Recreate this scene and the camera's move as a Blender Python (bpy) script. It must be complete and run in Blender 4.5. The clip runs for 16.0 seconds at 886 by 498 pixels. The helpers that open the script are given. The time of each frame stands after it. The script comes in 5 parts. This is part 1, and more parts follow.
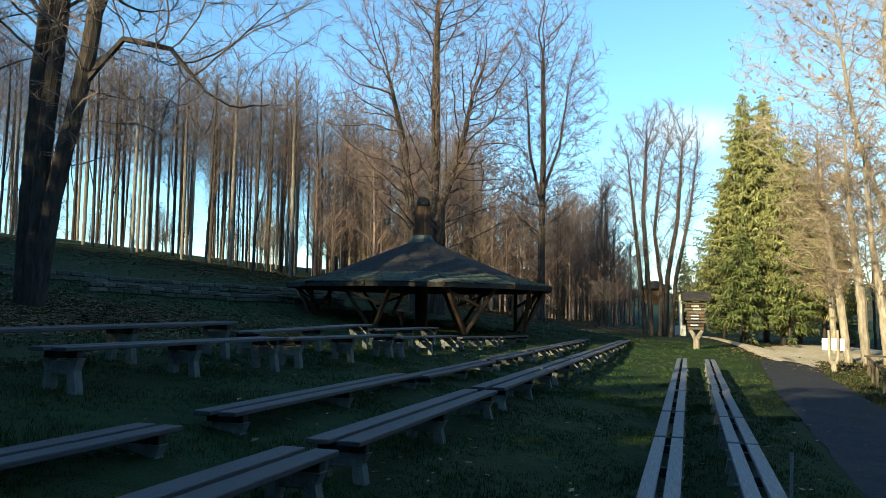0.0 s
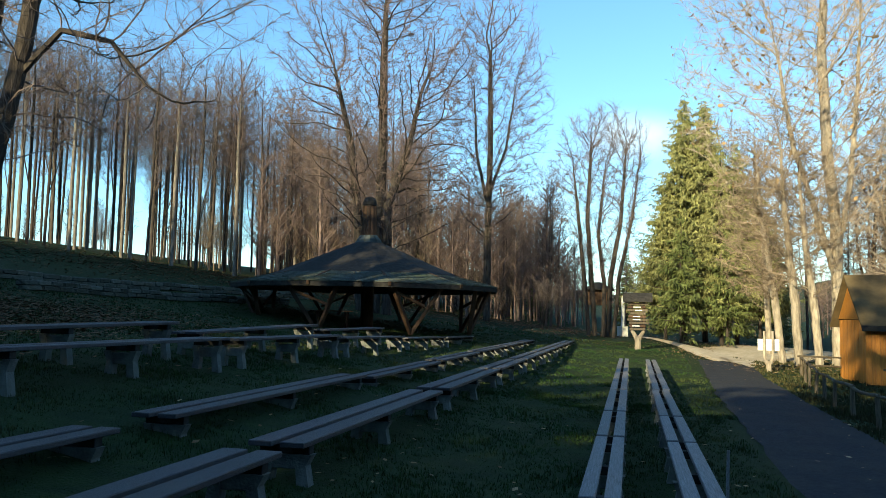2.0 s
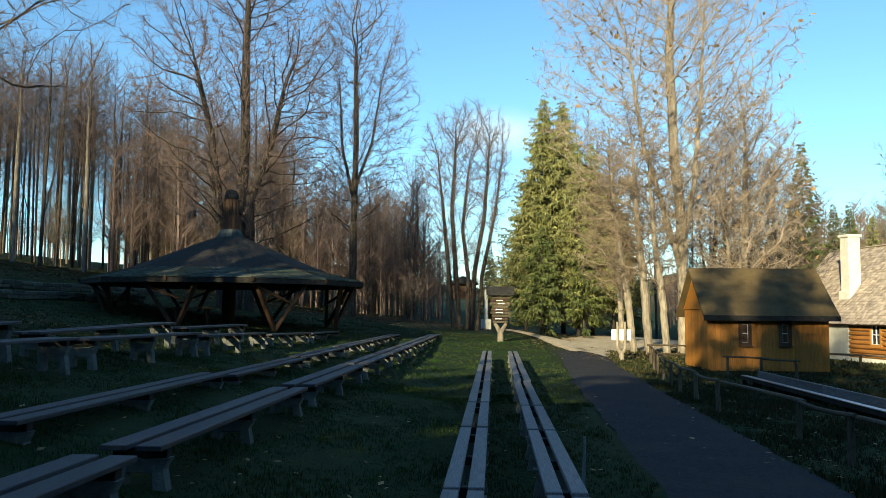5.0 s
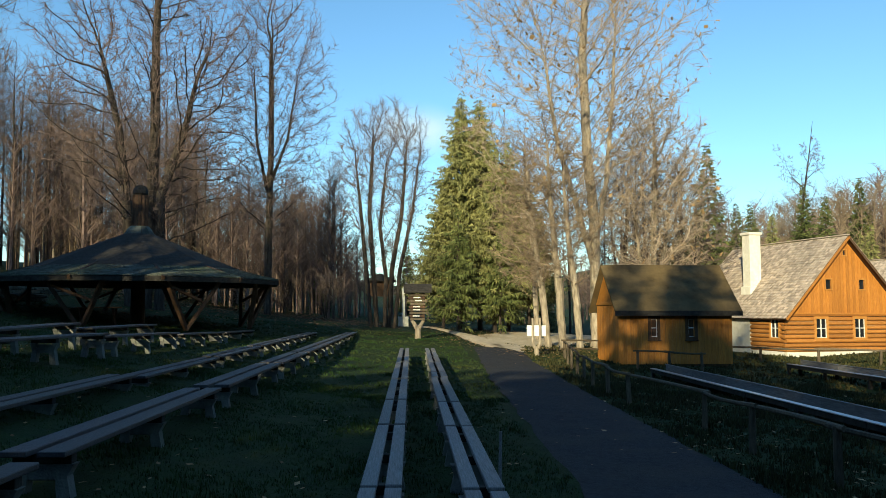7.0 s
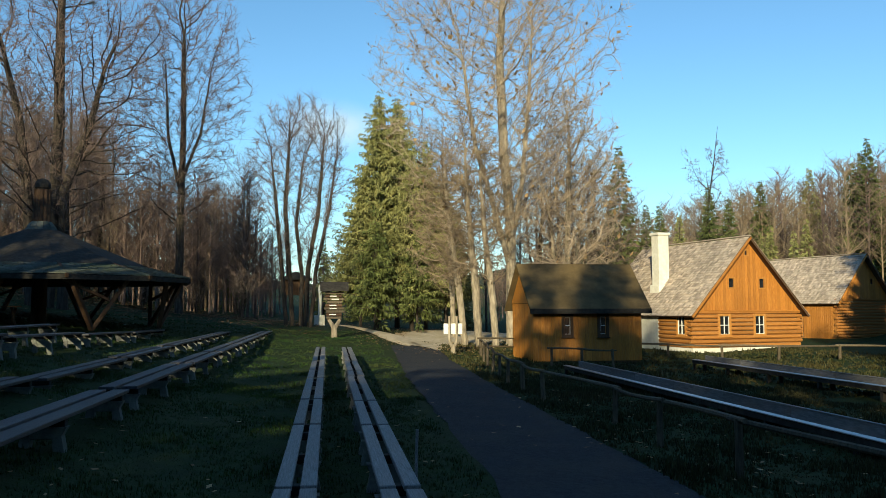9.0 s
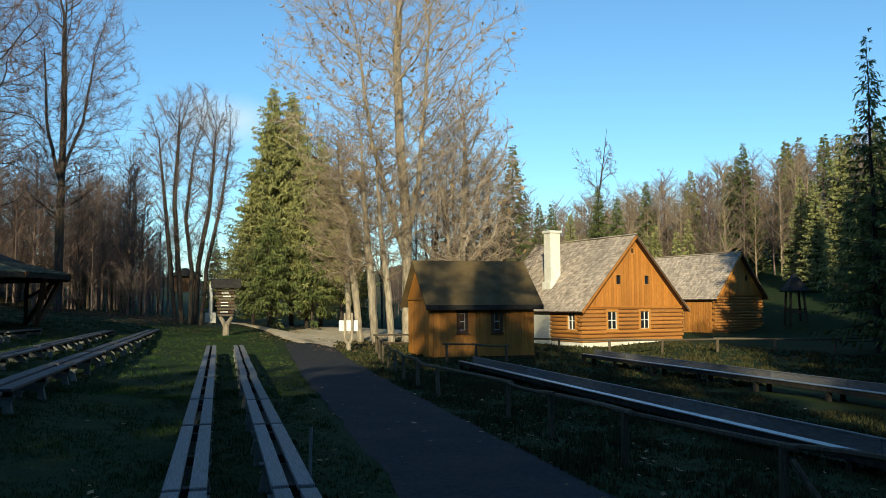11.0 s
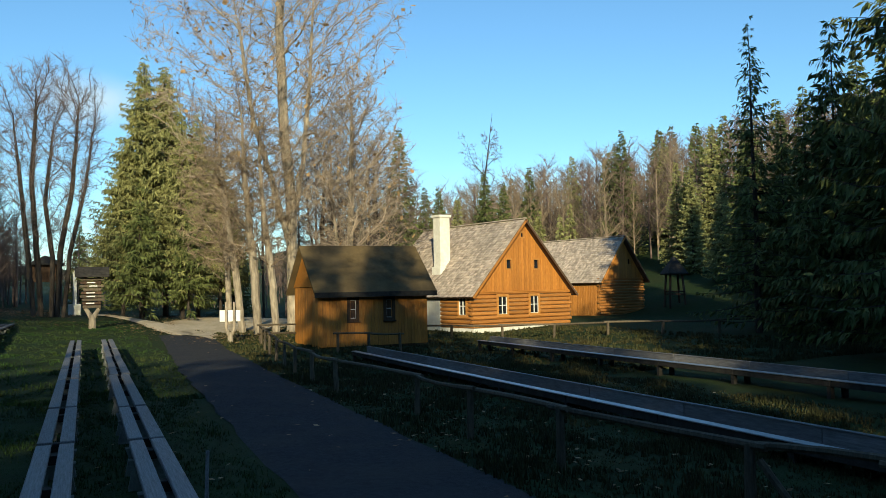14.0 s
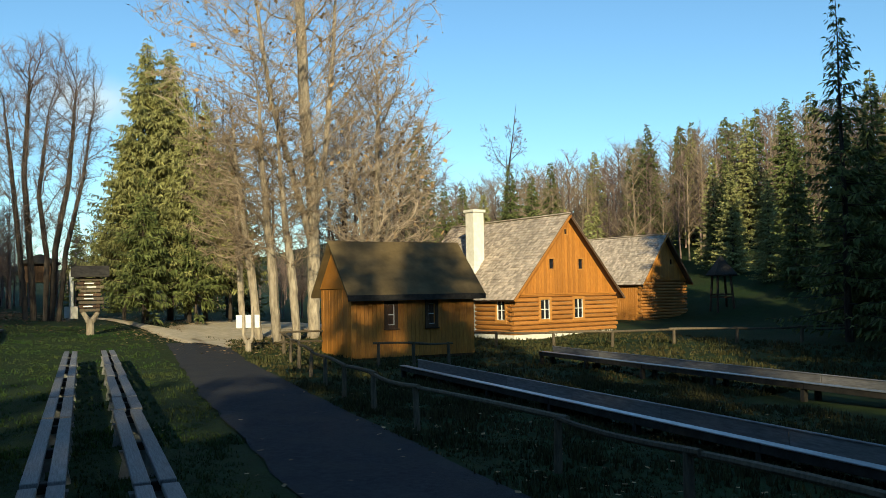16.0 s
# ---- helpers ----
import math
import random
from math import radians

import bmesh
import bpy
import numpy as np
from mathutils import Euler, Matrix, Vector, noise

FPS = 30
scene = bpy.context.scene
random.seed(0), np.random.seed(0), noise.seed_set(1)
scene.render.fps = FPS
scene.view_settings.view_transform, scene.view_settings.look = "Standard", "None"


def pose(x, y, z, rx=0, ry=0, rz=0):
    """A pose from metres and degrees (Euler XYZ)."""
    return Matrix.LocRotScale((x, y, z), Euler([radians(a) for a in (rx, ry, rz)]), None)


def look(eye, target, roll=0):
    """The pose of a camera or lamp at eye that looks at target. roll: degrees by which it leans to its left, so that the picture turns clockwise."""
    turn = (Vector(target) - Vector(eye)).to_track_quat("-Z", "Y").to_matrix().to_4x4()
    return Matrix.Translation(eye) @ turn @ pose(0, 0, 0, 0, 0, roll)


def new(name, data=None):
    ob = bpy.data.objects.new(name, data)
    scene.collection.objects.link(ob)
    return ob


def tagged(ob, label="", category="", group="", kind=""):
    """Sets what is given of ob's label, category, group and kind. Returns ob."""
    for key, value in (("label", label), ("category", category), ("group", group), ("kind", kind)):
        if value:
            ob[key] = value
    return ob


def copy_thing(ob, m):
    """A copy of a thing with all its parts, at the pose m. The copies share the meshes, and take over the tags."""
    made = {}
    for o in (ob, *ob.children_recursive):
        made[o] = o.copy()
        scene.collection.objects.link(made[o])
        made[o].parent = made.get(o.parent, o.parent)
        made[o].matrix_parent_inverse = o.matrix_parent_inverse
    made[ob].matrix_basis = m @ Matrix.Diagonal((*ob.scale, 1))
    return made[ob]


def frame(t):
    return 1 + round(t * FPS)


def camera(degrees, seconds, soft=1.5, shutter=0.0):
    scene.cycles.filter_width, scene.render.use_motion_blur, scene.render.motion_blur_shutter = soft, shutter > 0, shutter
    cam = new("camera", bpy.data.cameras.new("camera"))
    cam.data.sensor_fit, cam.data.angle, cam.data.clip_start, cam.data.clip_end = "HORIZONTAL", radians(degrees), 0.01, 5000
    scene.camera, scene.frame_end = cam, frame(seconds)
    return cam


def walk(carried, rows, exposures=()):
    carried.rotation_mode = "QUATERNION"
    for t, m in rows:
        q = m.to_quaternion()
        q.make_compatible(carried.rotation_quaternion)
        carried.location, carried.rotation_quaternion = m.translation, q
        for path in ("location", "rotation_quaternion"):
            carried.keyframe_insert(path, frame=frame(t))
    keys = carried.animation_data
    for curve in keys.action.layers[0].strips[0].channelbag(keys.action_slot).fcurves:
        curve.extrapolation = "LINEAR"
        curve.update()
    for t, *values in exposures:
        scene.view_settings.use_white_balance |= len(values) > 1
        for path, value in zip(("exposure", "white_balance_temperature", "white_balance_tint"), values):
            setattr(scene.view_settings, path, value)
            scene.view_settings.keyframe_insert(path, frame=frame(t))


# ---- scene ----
import collections
import itertools

cam = camera(57.5, 16.0, soft=0.6)
PATH = [
    (0.0, pose(0.000, 0.000, 2.000, 94.60, -1.06, -0.41)),
    (0.5, pose(0.000, 0.000, 2.000, 94.65, -1.01, -0.90)),
    (1.0, pose(0.000, 0.000, 2.000, 94.71, -1.21, -1.66)),
    (1.5, pose(0.000, 0.000, 2.000, 94.72, -1.29, -2.81)),
    (2.0, pose(0.000, 0.000, 2.000, 94.70, -1.22, -4.24)),
    (2.5, pose(0.000, 0.000, 2.000, 94.71, -0.97, -5.77)),
    (3.0, pose(0.000, 0.000, 2.000, 94.63, -0.74, -7.44)),
    (3.5, pose(0.000, 0.000, 2.000, 94.60, -0.65, -9.13)),
    (4.0, pose(0.000, 0.000, 2.000, 94.57, -0.56, -10.69)),
    (6.5, pose(0.000, 0.000, 2.000, 94.33, -0.16, -18.11)),
    (7.0, pose(0.000, 0.000, 2.000, 94.30, -0.00, -19.54)),
    (7.5, pose(0.000, 0.000, 2.000, 94.25, -0.04, -20.93)),
    (8.0, pose(0.000, 0.000, 2.000, 94.23, 0.15, -22.37)),
    (8.5, pose(0.000, 0.000, 2.000, 94.23, 0.09, -23.89)),
    (9.0, pose(0.000, 0.000, 2.000, 94.18, 0.13, -25.40)),
    (11.5, pose(0.000, 0.000, 2.000, 93.77, 0.58, -34.52)),
    (12.0, pose(0.000, 0.000, 2.000, 93.58, 0.85, -36.10)),
    (12.5, pose(0.000, 0.000, 2.000, 93.38, 0.82, -37.59)),
    (13.0, pose(0.000, 0.000, 2.000, 93.16, 0.91, -38.85)),
    (13.5, pose(0.080, 0.246, 2.002, 92.99, 0.94, -39.97)),
    (14.0, pose(0.463, 1.429, 2.012, 92.83, 1.14, -41.20)),
    (14.5, pose(0.820, 2.526, 2.024, 92.69, 1.07, -41.93)),
    (15.0, pose(1.181, 3.639, 2.038, 92.66, 1.00, -42.03)),
    (15.5, pose(1.537, 4.764, 2.054, 92.70, 0.99, -41.93)),
    (16.0, pose(1.918, 5.994, 2.073, 92.94, 1.02, -41.32)),
]
walk(cam, PATH, [(0.0, 1.22, 6300, -7), (3.5, 1.02, 6300, -7), (7.5, 0.6, 6300, -7), (13.0, 0.42, 5950, -6), (16.0, 0.52, 6450, -6)])

# ---- world, sun, exposure ----
SUN_AZ, SUN_EL = 218.0, 17.0          # where the sun stands, clockwise from +y
world = bpy.data.worlds.new("sky")
scene.world = world
world.use_nodes = True
wn = world.node_tree
sky = wn.nodes.new("ShaderNodeTexSky")
sky.sky_type = "NISHITA"
sky.sun_disc = False
sky.sun_elevation, sky.sun_rotation = radians(SUN_EL), radians(SUN_AZ)
sky.air_density, sky.dust_density, sky.ozone_density = 1.0, 0.0, 4.0
wn.nodes["Background"].inputs["Strength"].default_value = 0.13
# one thin white cloud low over the far woods
cloud_at = Vector((math.sin(radians(17.4)) * math.cos(radians(12.6)), math.cos(radians(17.4)) * math.cos(radians(12.6)), math.sin(radians(12.6))))
way_in = wn.nodes.new("ShaderNodeTexCoord")
squash = wn.nodes.new("ShaderNodeMapping")
squash.inputs["Location"].default_value, squash.inputs["Scale"].default_value = (-cloud_at.x, -cloud_at.y, -cloud_at.z * 1.9), (1, 1, 1.9)
reach_out = wn.nodes.new("ShaderNodeVectorMath")
reach_out.operation = "LENGTH"
fade = wn.nodes.new("ShaderNodeMapRange")
fade.interpolation_type = "SMOOTHSTEP"
fade.inputs["From Min"].default_value, fade.inputs["From Max"].default_value = 0.075, 0.01
puff = wn.nodes.new("ShaderNodeTexNoise")
puff.inputs["Scale"].default_value, puff.inputs["Detail"].default_value = 26, 6
thin = wn.nodes.new("ShaderNodeMath")
thin.operation = "MULTIPLY"
veil = wn.nodes.new("ShaderNodeMixRGB")
veil.inputs["Color2"].default_value = (5.6, 5.4, 5.2, 1)
wn.links.new(way_in.outputs["Generated"], squash.inputs["Vector"])
wn.links.new(squash.outputs["Vector"], reach_out.inputs[0])
wn.links.new(reach_out.outputs["Value"], fade.inputs["Value"])
wn.links.new(way_in.outputs["Generated"], puff.inputs["Vector"])
wn.links.new(fade.outputs["Result"], thin.inputs[0])
wn.links.new(puff.outputs["Fac"], thin.inputs[1])
wn.links.new(thin.outputs["Value"], veil.inputs["Fac"])
wn.links.new(sky.outputs["Color"], veil.inputs["Color1"])
wn.links.new(veil.outputs["Color"], wn.nodes["Background"].inputs["Color"])
sun_way = Vector((math.sin(radians(SUN_AZ)) * math.cos(radians(SUN_EL)), math.cos(radians(SUN_AZ)) * math.cos(radians(SUN_EL)), math.sin(radians(SUN_EL))))
sun = new("sun", bpy.data.lights.new("sun", "SUN"))
sun.data.energy, sun.data.angle, sun.data.color = 5.0, radians(0.53), (1.0, 0.80, 0.53)
sun.matrix_world = look(sun_way * 100, (0, 0, 0))

# ---- materials ----


def rgb(c):
    return (*c, 1.0)


def mat(name, c1, c2, scale=4.0, rough=0.8, bump=0.3, fine=None, stretch=(1, 1, 1), spread=0.0, metal=0.0, c3=None, big=0.35, island=False):
    """Two colours mixed by fine noise, a slow stain, an offset per piece and fine relief."""
    m = bpy.data.materials.new(name)
    m.use_nodes = True
    nt = m.node_tree
    N, L = nt.nodes, nt.links
    b = N["Principled BSDF"]
    b.inputs["Roughness"].default_value, b.inputs["Metallic"].default_value = rough, metal
    if rough >= 0.7:
        b.inputs["Specular IOR Level"].default_value = 0.2
    tc, mp = N.new("ShaderNodeTexCoord"), N.new("ShaderNodeMapping")
    mp.inputs["Scale"].default_value = stretch
    L.new(tc.outputs["Object"], mp.inputs["Vector"])
    n1, n2 = N.new("ShaderNodeTexNoise"), N.new("ShaderNodeTexNoise")
    n1.inputs["Scale"].default_value, n1.inputs["Detail"].default_value, n1.inputs["Roughness"].default_value = scale, 6, 0.65
    n2.inputs["Scale"].default_value, n2.inputs["Detail"].default_value = scale * 0.09, 3
    L.new(mp.outputs["Vector"], n1.inputs["Vector"])
    L.new(tc.outputs["Object"], n2.inputs["Vector"])
    r1 = N.new("ShaderNodeValToRGB")
    r1.color_ramp.elements[0].position, r1.color_ramp.elements[0].color = 0.35, rgb(c1)
    r1.color_ramp.elements[1].position, r1.color_ramp.elements[1].color = 0.66, rgb(c2)
    L.new(n1.outputs["Fac"], r1.inputs["Fac"])
    mx = N.new("ShaderNodeMixRGB")
    L.new(r1.outputs["Color"], mx.inputs["Color1"])
    mx.inputs["Color2"].default_value = rgb(c3 or tuple(0.55 * a for a in c1))
    r2 = N.new("ShaderNodeMapRange")
    r2.inputs["From Min"].default_value, r2.inputs["From Max"].default_value = 0.42, 0.7
    r2.inputs["To Max"].default_value = big
    L.new(n2.outputs["Fac"], r2.inputs["Value"])
    L.new(r2.outputs["Result"], mx.inputs["Fac"])
    out = mx.outputs["Color"]
    if spread:
        if island:
            rnd = N.new("ShaderNodeNewGeometry").outputs["Random Per Island"]
        else:
            rnd = N.new("ShaderNodeObjectInfo").outputs["Random"]
        mr = N.new("ShaderNodeMapRange")
        mr.inputs["To Min"].default_value, mr.inputs["To Max"].default_value = 1 - spread, 1 + spread
        L.new(rnd, mr.inputs["Value"])
        hs = N.new("ShaderNodeHueSaturation")
        L.new(mr.outputs["Result"], hs.inputs["Value"])
        L.new(out, hs.inputs["Color"])
        out = hs.outputs["Color"]
    L.new(out, b.inputs["Base Color"])
    if bump:
        n3, bp = N.new("ShaderNodeTexNoise"), N.new("ShaderNodeBump")
        n3.inputs["Scale"].default_value, n3.inputs["Detail"].default_value = fine or scale * 4, 5
        L.new(mp.outputs["Vector"], n3.inputs["Vector"])
        bp.inputs["Strength"].default_value, bp.inputs["Distance"].default_value = bump, 0.03
        L.new(n3.outputs["Fac"], bp.inputs["Height"])
        L.new(bp.outputs["Normal"], b.inputs["Normal"])
    return m


M = {}
M["ground"] = mat("grass_soil", (0.009, 0.022, 0.004), (0.020, 0.040, 0.007), 2.2, 0.95, 0.8, 30, c3=(0.034, 0.038, 0.012), big=0.5)
M["road"] = mat("asphalt", (0.020, 0.021, 0.026), (0.040, 0.042, 0.049), 12, 0.95, 0.5, 90, c3=(0.055, 0.05, 0.044), big=0.5)
M["grass_dry"] = mat("rough_dry_grass", (0.022, 0.026, 0.008), (0.050, 0.050, 0.018), 3, 0.75, 0, spread=0.5, island=True, c3=(0.06, 0.045, 0.018), big=0.6)
M["grass"] = mat("grass_blade", (0.011, 0.033, 0.005), (0.027, 0.056, 0.010), 3, 0.7, 0, spread=0.5, island=True, c3=(0.06, 0.052, 0.02), big=0.5)
M["sand"] = mat("sandy_track", (0.45, 0.37, 0.25), (0.66, 0.55, 0.40), 3, 0.95, 0.6, 40, c3=(0.30, 0.23, 0.13), big=0.5)
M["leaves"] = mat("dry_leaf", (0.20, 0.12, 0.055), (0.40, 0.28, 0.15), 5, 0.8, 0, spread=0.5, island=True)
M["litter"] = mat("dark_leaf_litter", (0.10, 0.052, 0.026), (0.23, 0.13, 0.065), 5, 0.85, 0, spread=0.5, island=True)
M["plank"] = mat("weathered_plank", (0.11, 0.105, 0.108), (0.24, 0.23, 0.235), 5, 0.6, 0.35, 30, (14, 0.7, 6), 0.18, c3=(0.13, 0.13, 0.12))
# same wood as plank; the terrace benches' shade is put into this colour
M["plank_dark"] = mat("shaded_plank", (0.019, 0.018, 0.027), (0.050, 0.047, 0.058), 5, 0.55, 0.35, 30, (14, 0.7, 6), 0.2, c3=(0.06, 0.07, 0.05))
M["beam_dark"] = mat("black_beam", (0.02, 0.018, 0.016), (0.05, 0.045, 0.04), 6, 0.8, 0.3)
M["concrete"] = mat("rough_concrete", (0.10, 0.10, 0.097), (0.20, 0.20, 0.19), 6, 0.9, 0.6, 40, c3=(0.15, 0.17, 0.12), big=0.6)
M["log"] = mat("honey_log", (0.30, 0.115, 0.024), (0.50, 0.225, 0.055), 5, 0.55, 0.3, 25, (1.2, 9, 9), 0.15, c3=(0.22, 0.085, 0.02))
M["board"] = mat("honey_board", (0.36, 0.13, 0.022), (0.54, 0.235, 0.045), 5, 0.55, 0.25, 25, (9, 9, 0.8), 0.16, c3=(0.26, 0.10, 0.02))
M["shed_board"] = mat("amber_board", (0.38, 0.14, 0.018), (0.56, 0.24, 0.038), 5, 0.5, 0.25, 25, (9, 9, 0.8), 0.15, c3=(0.22, 0.085, 0.015))
M["chink"] = mat("pale_chinking", (0.40, 0.33, 0.22), (0.55, 0.46, 0.32), 8, 0.9, 0.3)
M["trim"] = mat("light_trim", (0.40, 0.17, 0.035), (0.52, 0.25, 0.065), 6, 0.5, 0.2)
M["white"] = mat("white_paint", (0.70, 0.69, 0.66), (0.82, 0.81, 0.78), 5, 0.6, 0.15, c3=(0.6, 0.58, 0.52), big=0.3)
M["plaster"] = mat("limewash", (0.66, 0.63, 0.56), (0.80, 0.78, 0.72), 4, 0.9, 0.3, c3=(0.5, 0.46, 0.38), big=0.4)
M["shingle"] = mat("grey_shingle", (0.34, 0.275, 0.22), (0.58, 0.48, 0.40), 3, 0.75, 0.3, 20, spread=0.3, island=True, c3=(0.17, 0.16, 0.14))
M["shingle_moss"] = mat("dark_mossy_shingle", (0.055, 0.062, 0.052), (0.12, 0.124, 0.106), 3, 0.7, 0.3, 20, spread=0.35, island=True, c3=(0.05, 0.075, 0.035), big=0.6)
M["felt"] = mat("bitumen_felt", (0.075, 0.052, 0.022), (0.14, 0.098, 0.045), 1.6, 0.75, 0.2, 30, c3=(0.11, 0.085, 0.05), big=0.6)
M["strut"] = mat("dark_brown_timber", (0.045, 0.026, 0.016), (0.11, 0.065, 0.04), 5, 0.7, 0.3, 25, (8, 8, 0.8), 0.25)
M["rail"] = mat("peeled_pole", (0.075, 0.06, 0.042), (0.16, 0.125, 0.085), 5, 0.75, 0.3, 25, (6, 6, 1), 0.25)
M["metal"] = mat("galvanised_sheet", (0.34, 0.35, 0.37), (0.5, 0.51, 0.53), 3, 0.38, 0.1, metal=0.7)
M["bark"] = mat("dark_bark", (0.03, 0.024, 0.02), (0.085, 0.068, 0.055), 7, 0.95, 0.9, 30, (1, 1, 0.25), 0.3)
M["bark_pale"] = mat("pale_bark", (0.17, 0.14, 0.105), (0.44, 0.37, 0.28), 5, 0.9, 0.7, 30, (1, 1, 0.3), 0.2, c3=(0.10, 0.08, 0.06), big=0.6)
M["bark_grey"] = mat("grey_lichen_bark", (0.10, 0.085, 0.07), (0.24, 0.21, 0.175), 6, 0.95, 0.8, 30, (1, 1, 0.25), 0.3)
M["twig"] = mat("grey_twig", (0.11, 0.085, 0.075), (0.20, 0.155, 0.135), 2, 0.9, 0, spread=0.35, island=True)
M["twig_red"] = mat("reddish_twig", (0.115, 0.08, 0.07), (0.20, 0.145, 0.125), 2, 0.9, 0, spread=0.35, island=True)
M["twig_pale"] = mat("tan_twig", (0.28, 0.22, 0.165), (0.46, 0.37, 0.285), 2, 0.9, 0, spread=0.3, island=True)
M["twig_tan"] = mat("brown_twig", (0.17, 0.125, 0.085), (0.30, 0.23, 0.16), 2, 0.9, 0, spread=0.35, island=True)
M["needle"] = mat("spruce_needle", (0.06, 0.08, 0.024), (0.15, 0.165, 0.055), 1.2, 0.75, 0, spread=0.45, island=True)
# yellow-green needles with the sun's brightness mixed into the colour
M["needle_light"] = mat("sunlit_needle", (0.16, 0.165, 0.06), (0.31, 0.30, 0.12), 1.2, 0.8, 0, spread=0.4, island=True)
M["stone"] = mat("field_stone", (0.06, 0.062, 0.055), (0.14, 0.138, 0.125), 4, 0.95, 0.7, 25, spread=0.3, c3=(0.08, 0.10, 0.05))
M["glass"] = mat("window_glass", (0.012, 0.014, 0.018), (0.02, 0.022, 0.028), 2, 0.08, 0)

# ---- mesh helpers ----


def from_data(name, verts, faces, material):
    me = bpy.data.meshes.new(name)
    me.from_pydata(verts, [], faces)
    me.materials.append(material)
    me.update()
    return me


def part(name, bm, material, parent=None, label=""):
    """Link a bmesh or mesh as one object under a thing."""
    if isinstance(bm, bmesh.types.BMesh):
        me = bpy.data.meshes.new(name)
        bm.to_mesh(me)
        bm.free()
        me.materials.append(material)
    else:
        me = bm
    ob = new(name, me)
    if parent is not None:
        ob.parent = parent
    return tagged(ob, label) if label else ob


def empty(name, m, label, category, group="", kind=""):
    ob = new(name)
    ob.empty_display_size = 0.2
    ob.matrix_basis = m
    return tagged(ob, label, category, group, kind)


def box(bm, lo, hi, bevel=0.0):
    """An upright box between two corners, with its long edges eased."""
    c = [(a + b) / 2 for a, b in zip(lo, hi)]
    made = bmesh.ops.create_cube(bm, size=1.0, matrix=Matrix.LocRotScale(c, None, [abs(b - a) for a, b in zip(lo, hi)]))
    if bevel:
        edges = list({e for v in made["verts"] for e in v.link_edges})
        bmesh.ops.bevel(bm, geom=edges, offset=bevel, segments=1, affect="EDGES")
    return bm


def box_bm(lo, hi, bevel=0.0):
    return box(bmesh.new(), lo, hi, bevel)


def bar(bm, a, b, w, h, bevel=0.0, up=(0, 0, 1)):
    """A squared timber from a to b."""
    a, b = Vector(a), Vector(b)
    z = (b - a).normalized()
    x = z.cross(Vector(up))
    x = x.normalized() if x.length > 1e-4 else Vector((1, 0, 0))
    y = z.cross(x)
    m = Matrix((x, y, z)).transposed().to_4x4()
    m.translation = (a + b) / 2
    made = bmesh.ops.create_cube(bm, size=1.0, matrix=m @ Matrix.Diagonal((w, h, (b - a).length, 1)))
    if bevel:
        edges = list({e for v in made["verts"] for e in v.link_edges})
        bmesh.ops.bevel(bm, geom=edges, offset=bevel, segments=1, affect="EDGES")
    return bm


def bar_bm(a, b, w, h, bevel=0.0):
    return bar(bmesh.new(), a, b, w, h, bevel)


def tube(V, F, pts, radii, sides):
    """A tapered round stem through pts, added to the lists V and F."""
    base = len(V)
    n = len(pts)
    x = None
    for i in range(n):
        d = pts[min(i + 1, n - 1)] - pts[max(i - 1, 0)]
        if x is None:
            x = d.cross(Vector((0.31, 0.17, 0.93)))
            if x.length < 1e-6:
                x = d.cross(Vector((1, 0, 0)))
        x = x - d * (x.dot(d) / max(d.length_squared, 1e-9))
        x.normalize()
        y = d.normalized().cross(x)
        for k in range(sides):
            a = 2 * math.pi * k / sides
            V.append(pts[i] + (x * math.cos(a) + y * math.sin(a)) * radii[i])
    for i in range(n - 1):
        for k in range(sides):
            k2 = (k + 1) % sides
            F.append((base + i * sides + k, base + i * sides + k2, base + (i + 1) * sides + k2, base + (i + 1) * sides + k))
    F.append(tuple(base + k for k in reversed(range(sides))))
    F.append(tuple(base + (n - 1) * sides + k for k in range(sides)))


def pole_bm(a, b, r1, r2, sides=8, bend=0.0, seed=0):
    """A round pole with a slight natural bend."""
    rng = random.Random(seed)
    a, b = Vector(a), Vector(b)
    off = Vector((rng.uniform(-1, 1), rng.uniform(-1, 1), rng.uniform(-1, 1))) * bend
    pts = [a.lerp(b, t) + off * math.sin(math.pi * t) for t in (0, 0.25, 0.5, 0.75, 1)]
    V, F = [], []
    tube(V, F, pts, [r1 + (r2 - r1) * t for t in (0, 0.25, 0.5, 0.75, 1)], sides)
    bm = bmesh.new()
    vs = [bm.verts.new(v) for v in V]
    for f in F:
        bm.faces.new([vs[i] for i in f])
    return bm


# ---- the lie of the land: u runs along the benches, v across to the right ----
AX = radians(17.3)
SU, CU = math.sin(AX), math.cos(AX)


def W(u, v, z=0.0):
    return Vector((SU * u + CU * v, CU * u - SU * v, z))


S_NEAR = ((0, 1, 3.1, 4.75, 7.4, 8.5, 12, 18.4, 31, 52, 62, 90, 200), (0, 0.05, 0.28, 0.45, 0.92, 1.08, 1.5, 2.13, 4.0, 7.2, 8.0, 8.2, 6))
S_FAR = ((0, 1, 3.1, 4.75, 7.4, 8.5, 13.6, 18.4, 31, 40, 52, 62, 90, 200), (0, 0.03, 0.2, 0.33, 0.6, 0.72, 1.2, 1.9, 3.9, 5.3, 7.2, 8.0, 8.2, 6))
V_RIGHT = ((0, 1.8, 4.2, 5.5, 7.5, 12, 20, 36, 60, 90, 140, 300), (0, -0.03, -0.12, -0.22, -0.30, -0.38, -0.42, 0.0, 6.5, 13.0, 20.0, 28.0))
ROAD_U = (-40, -8, 8, 16, 24, 31, 40, 50, 60, 80, 110)
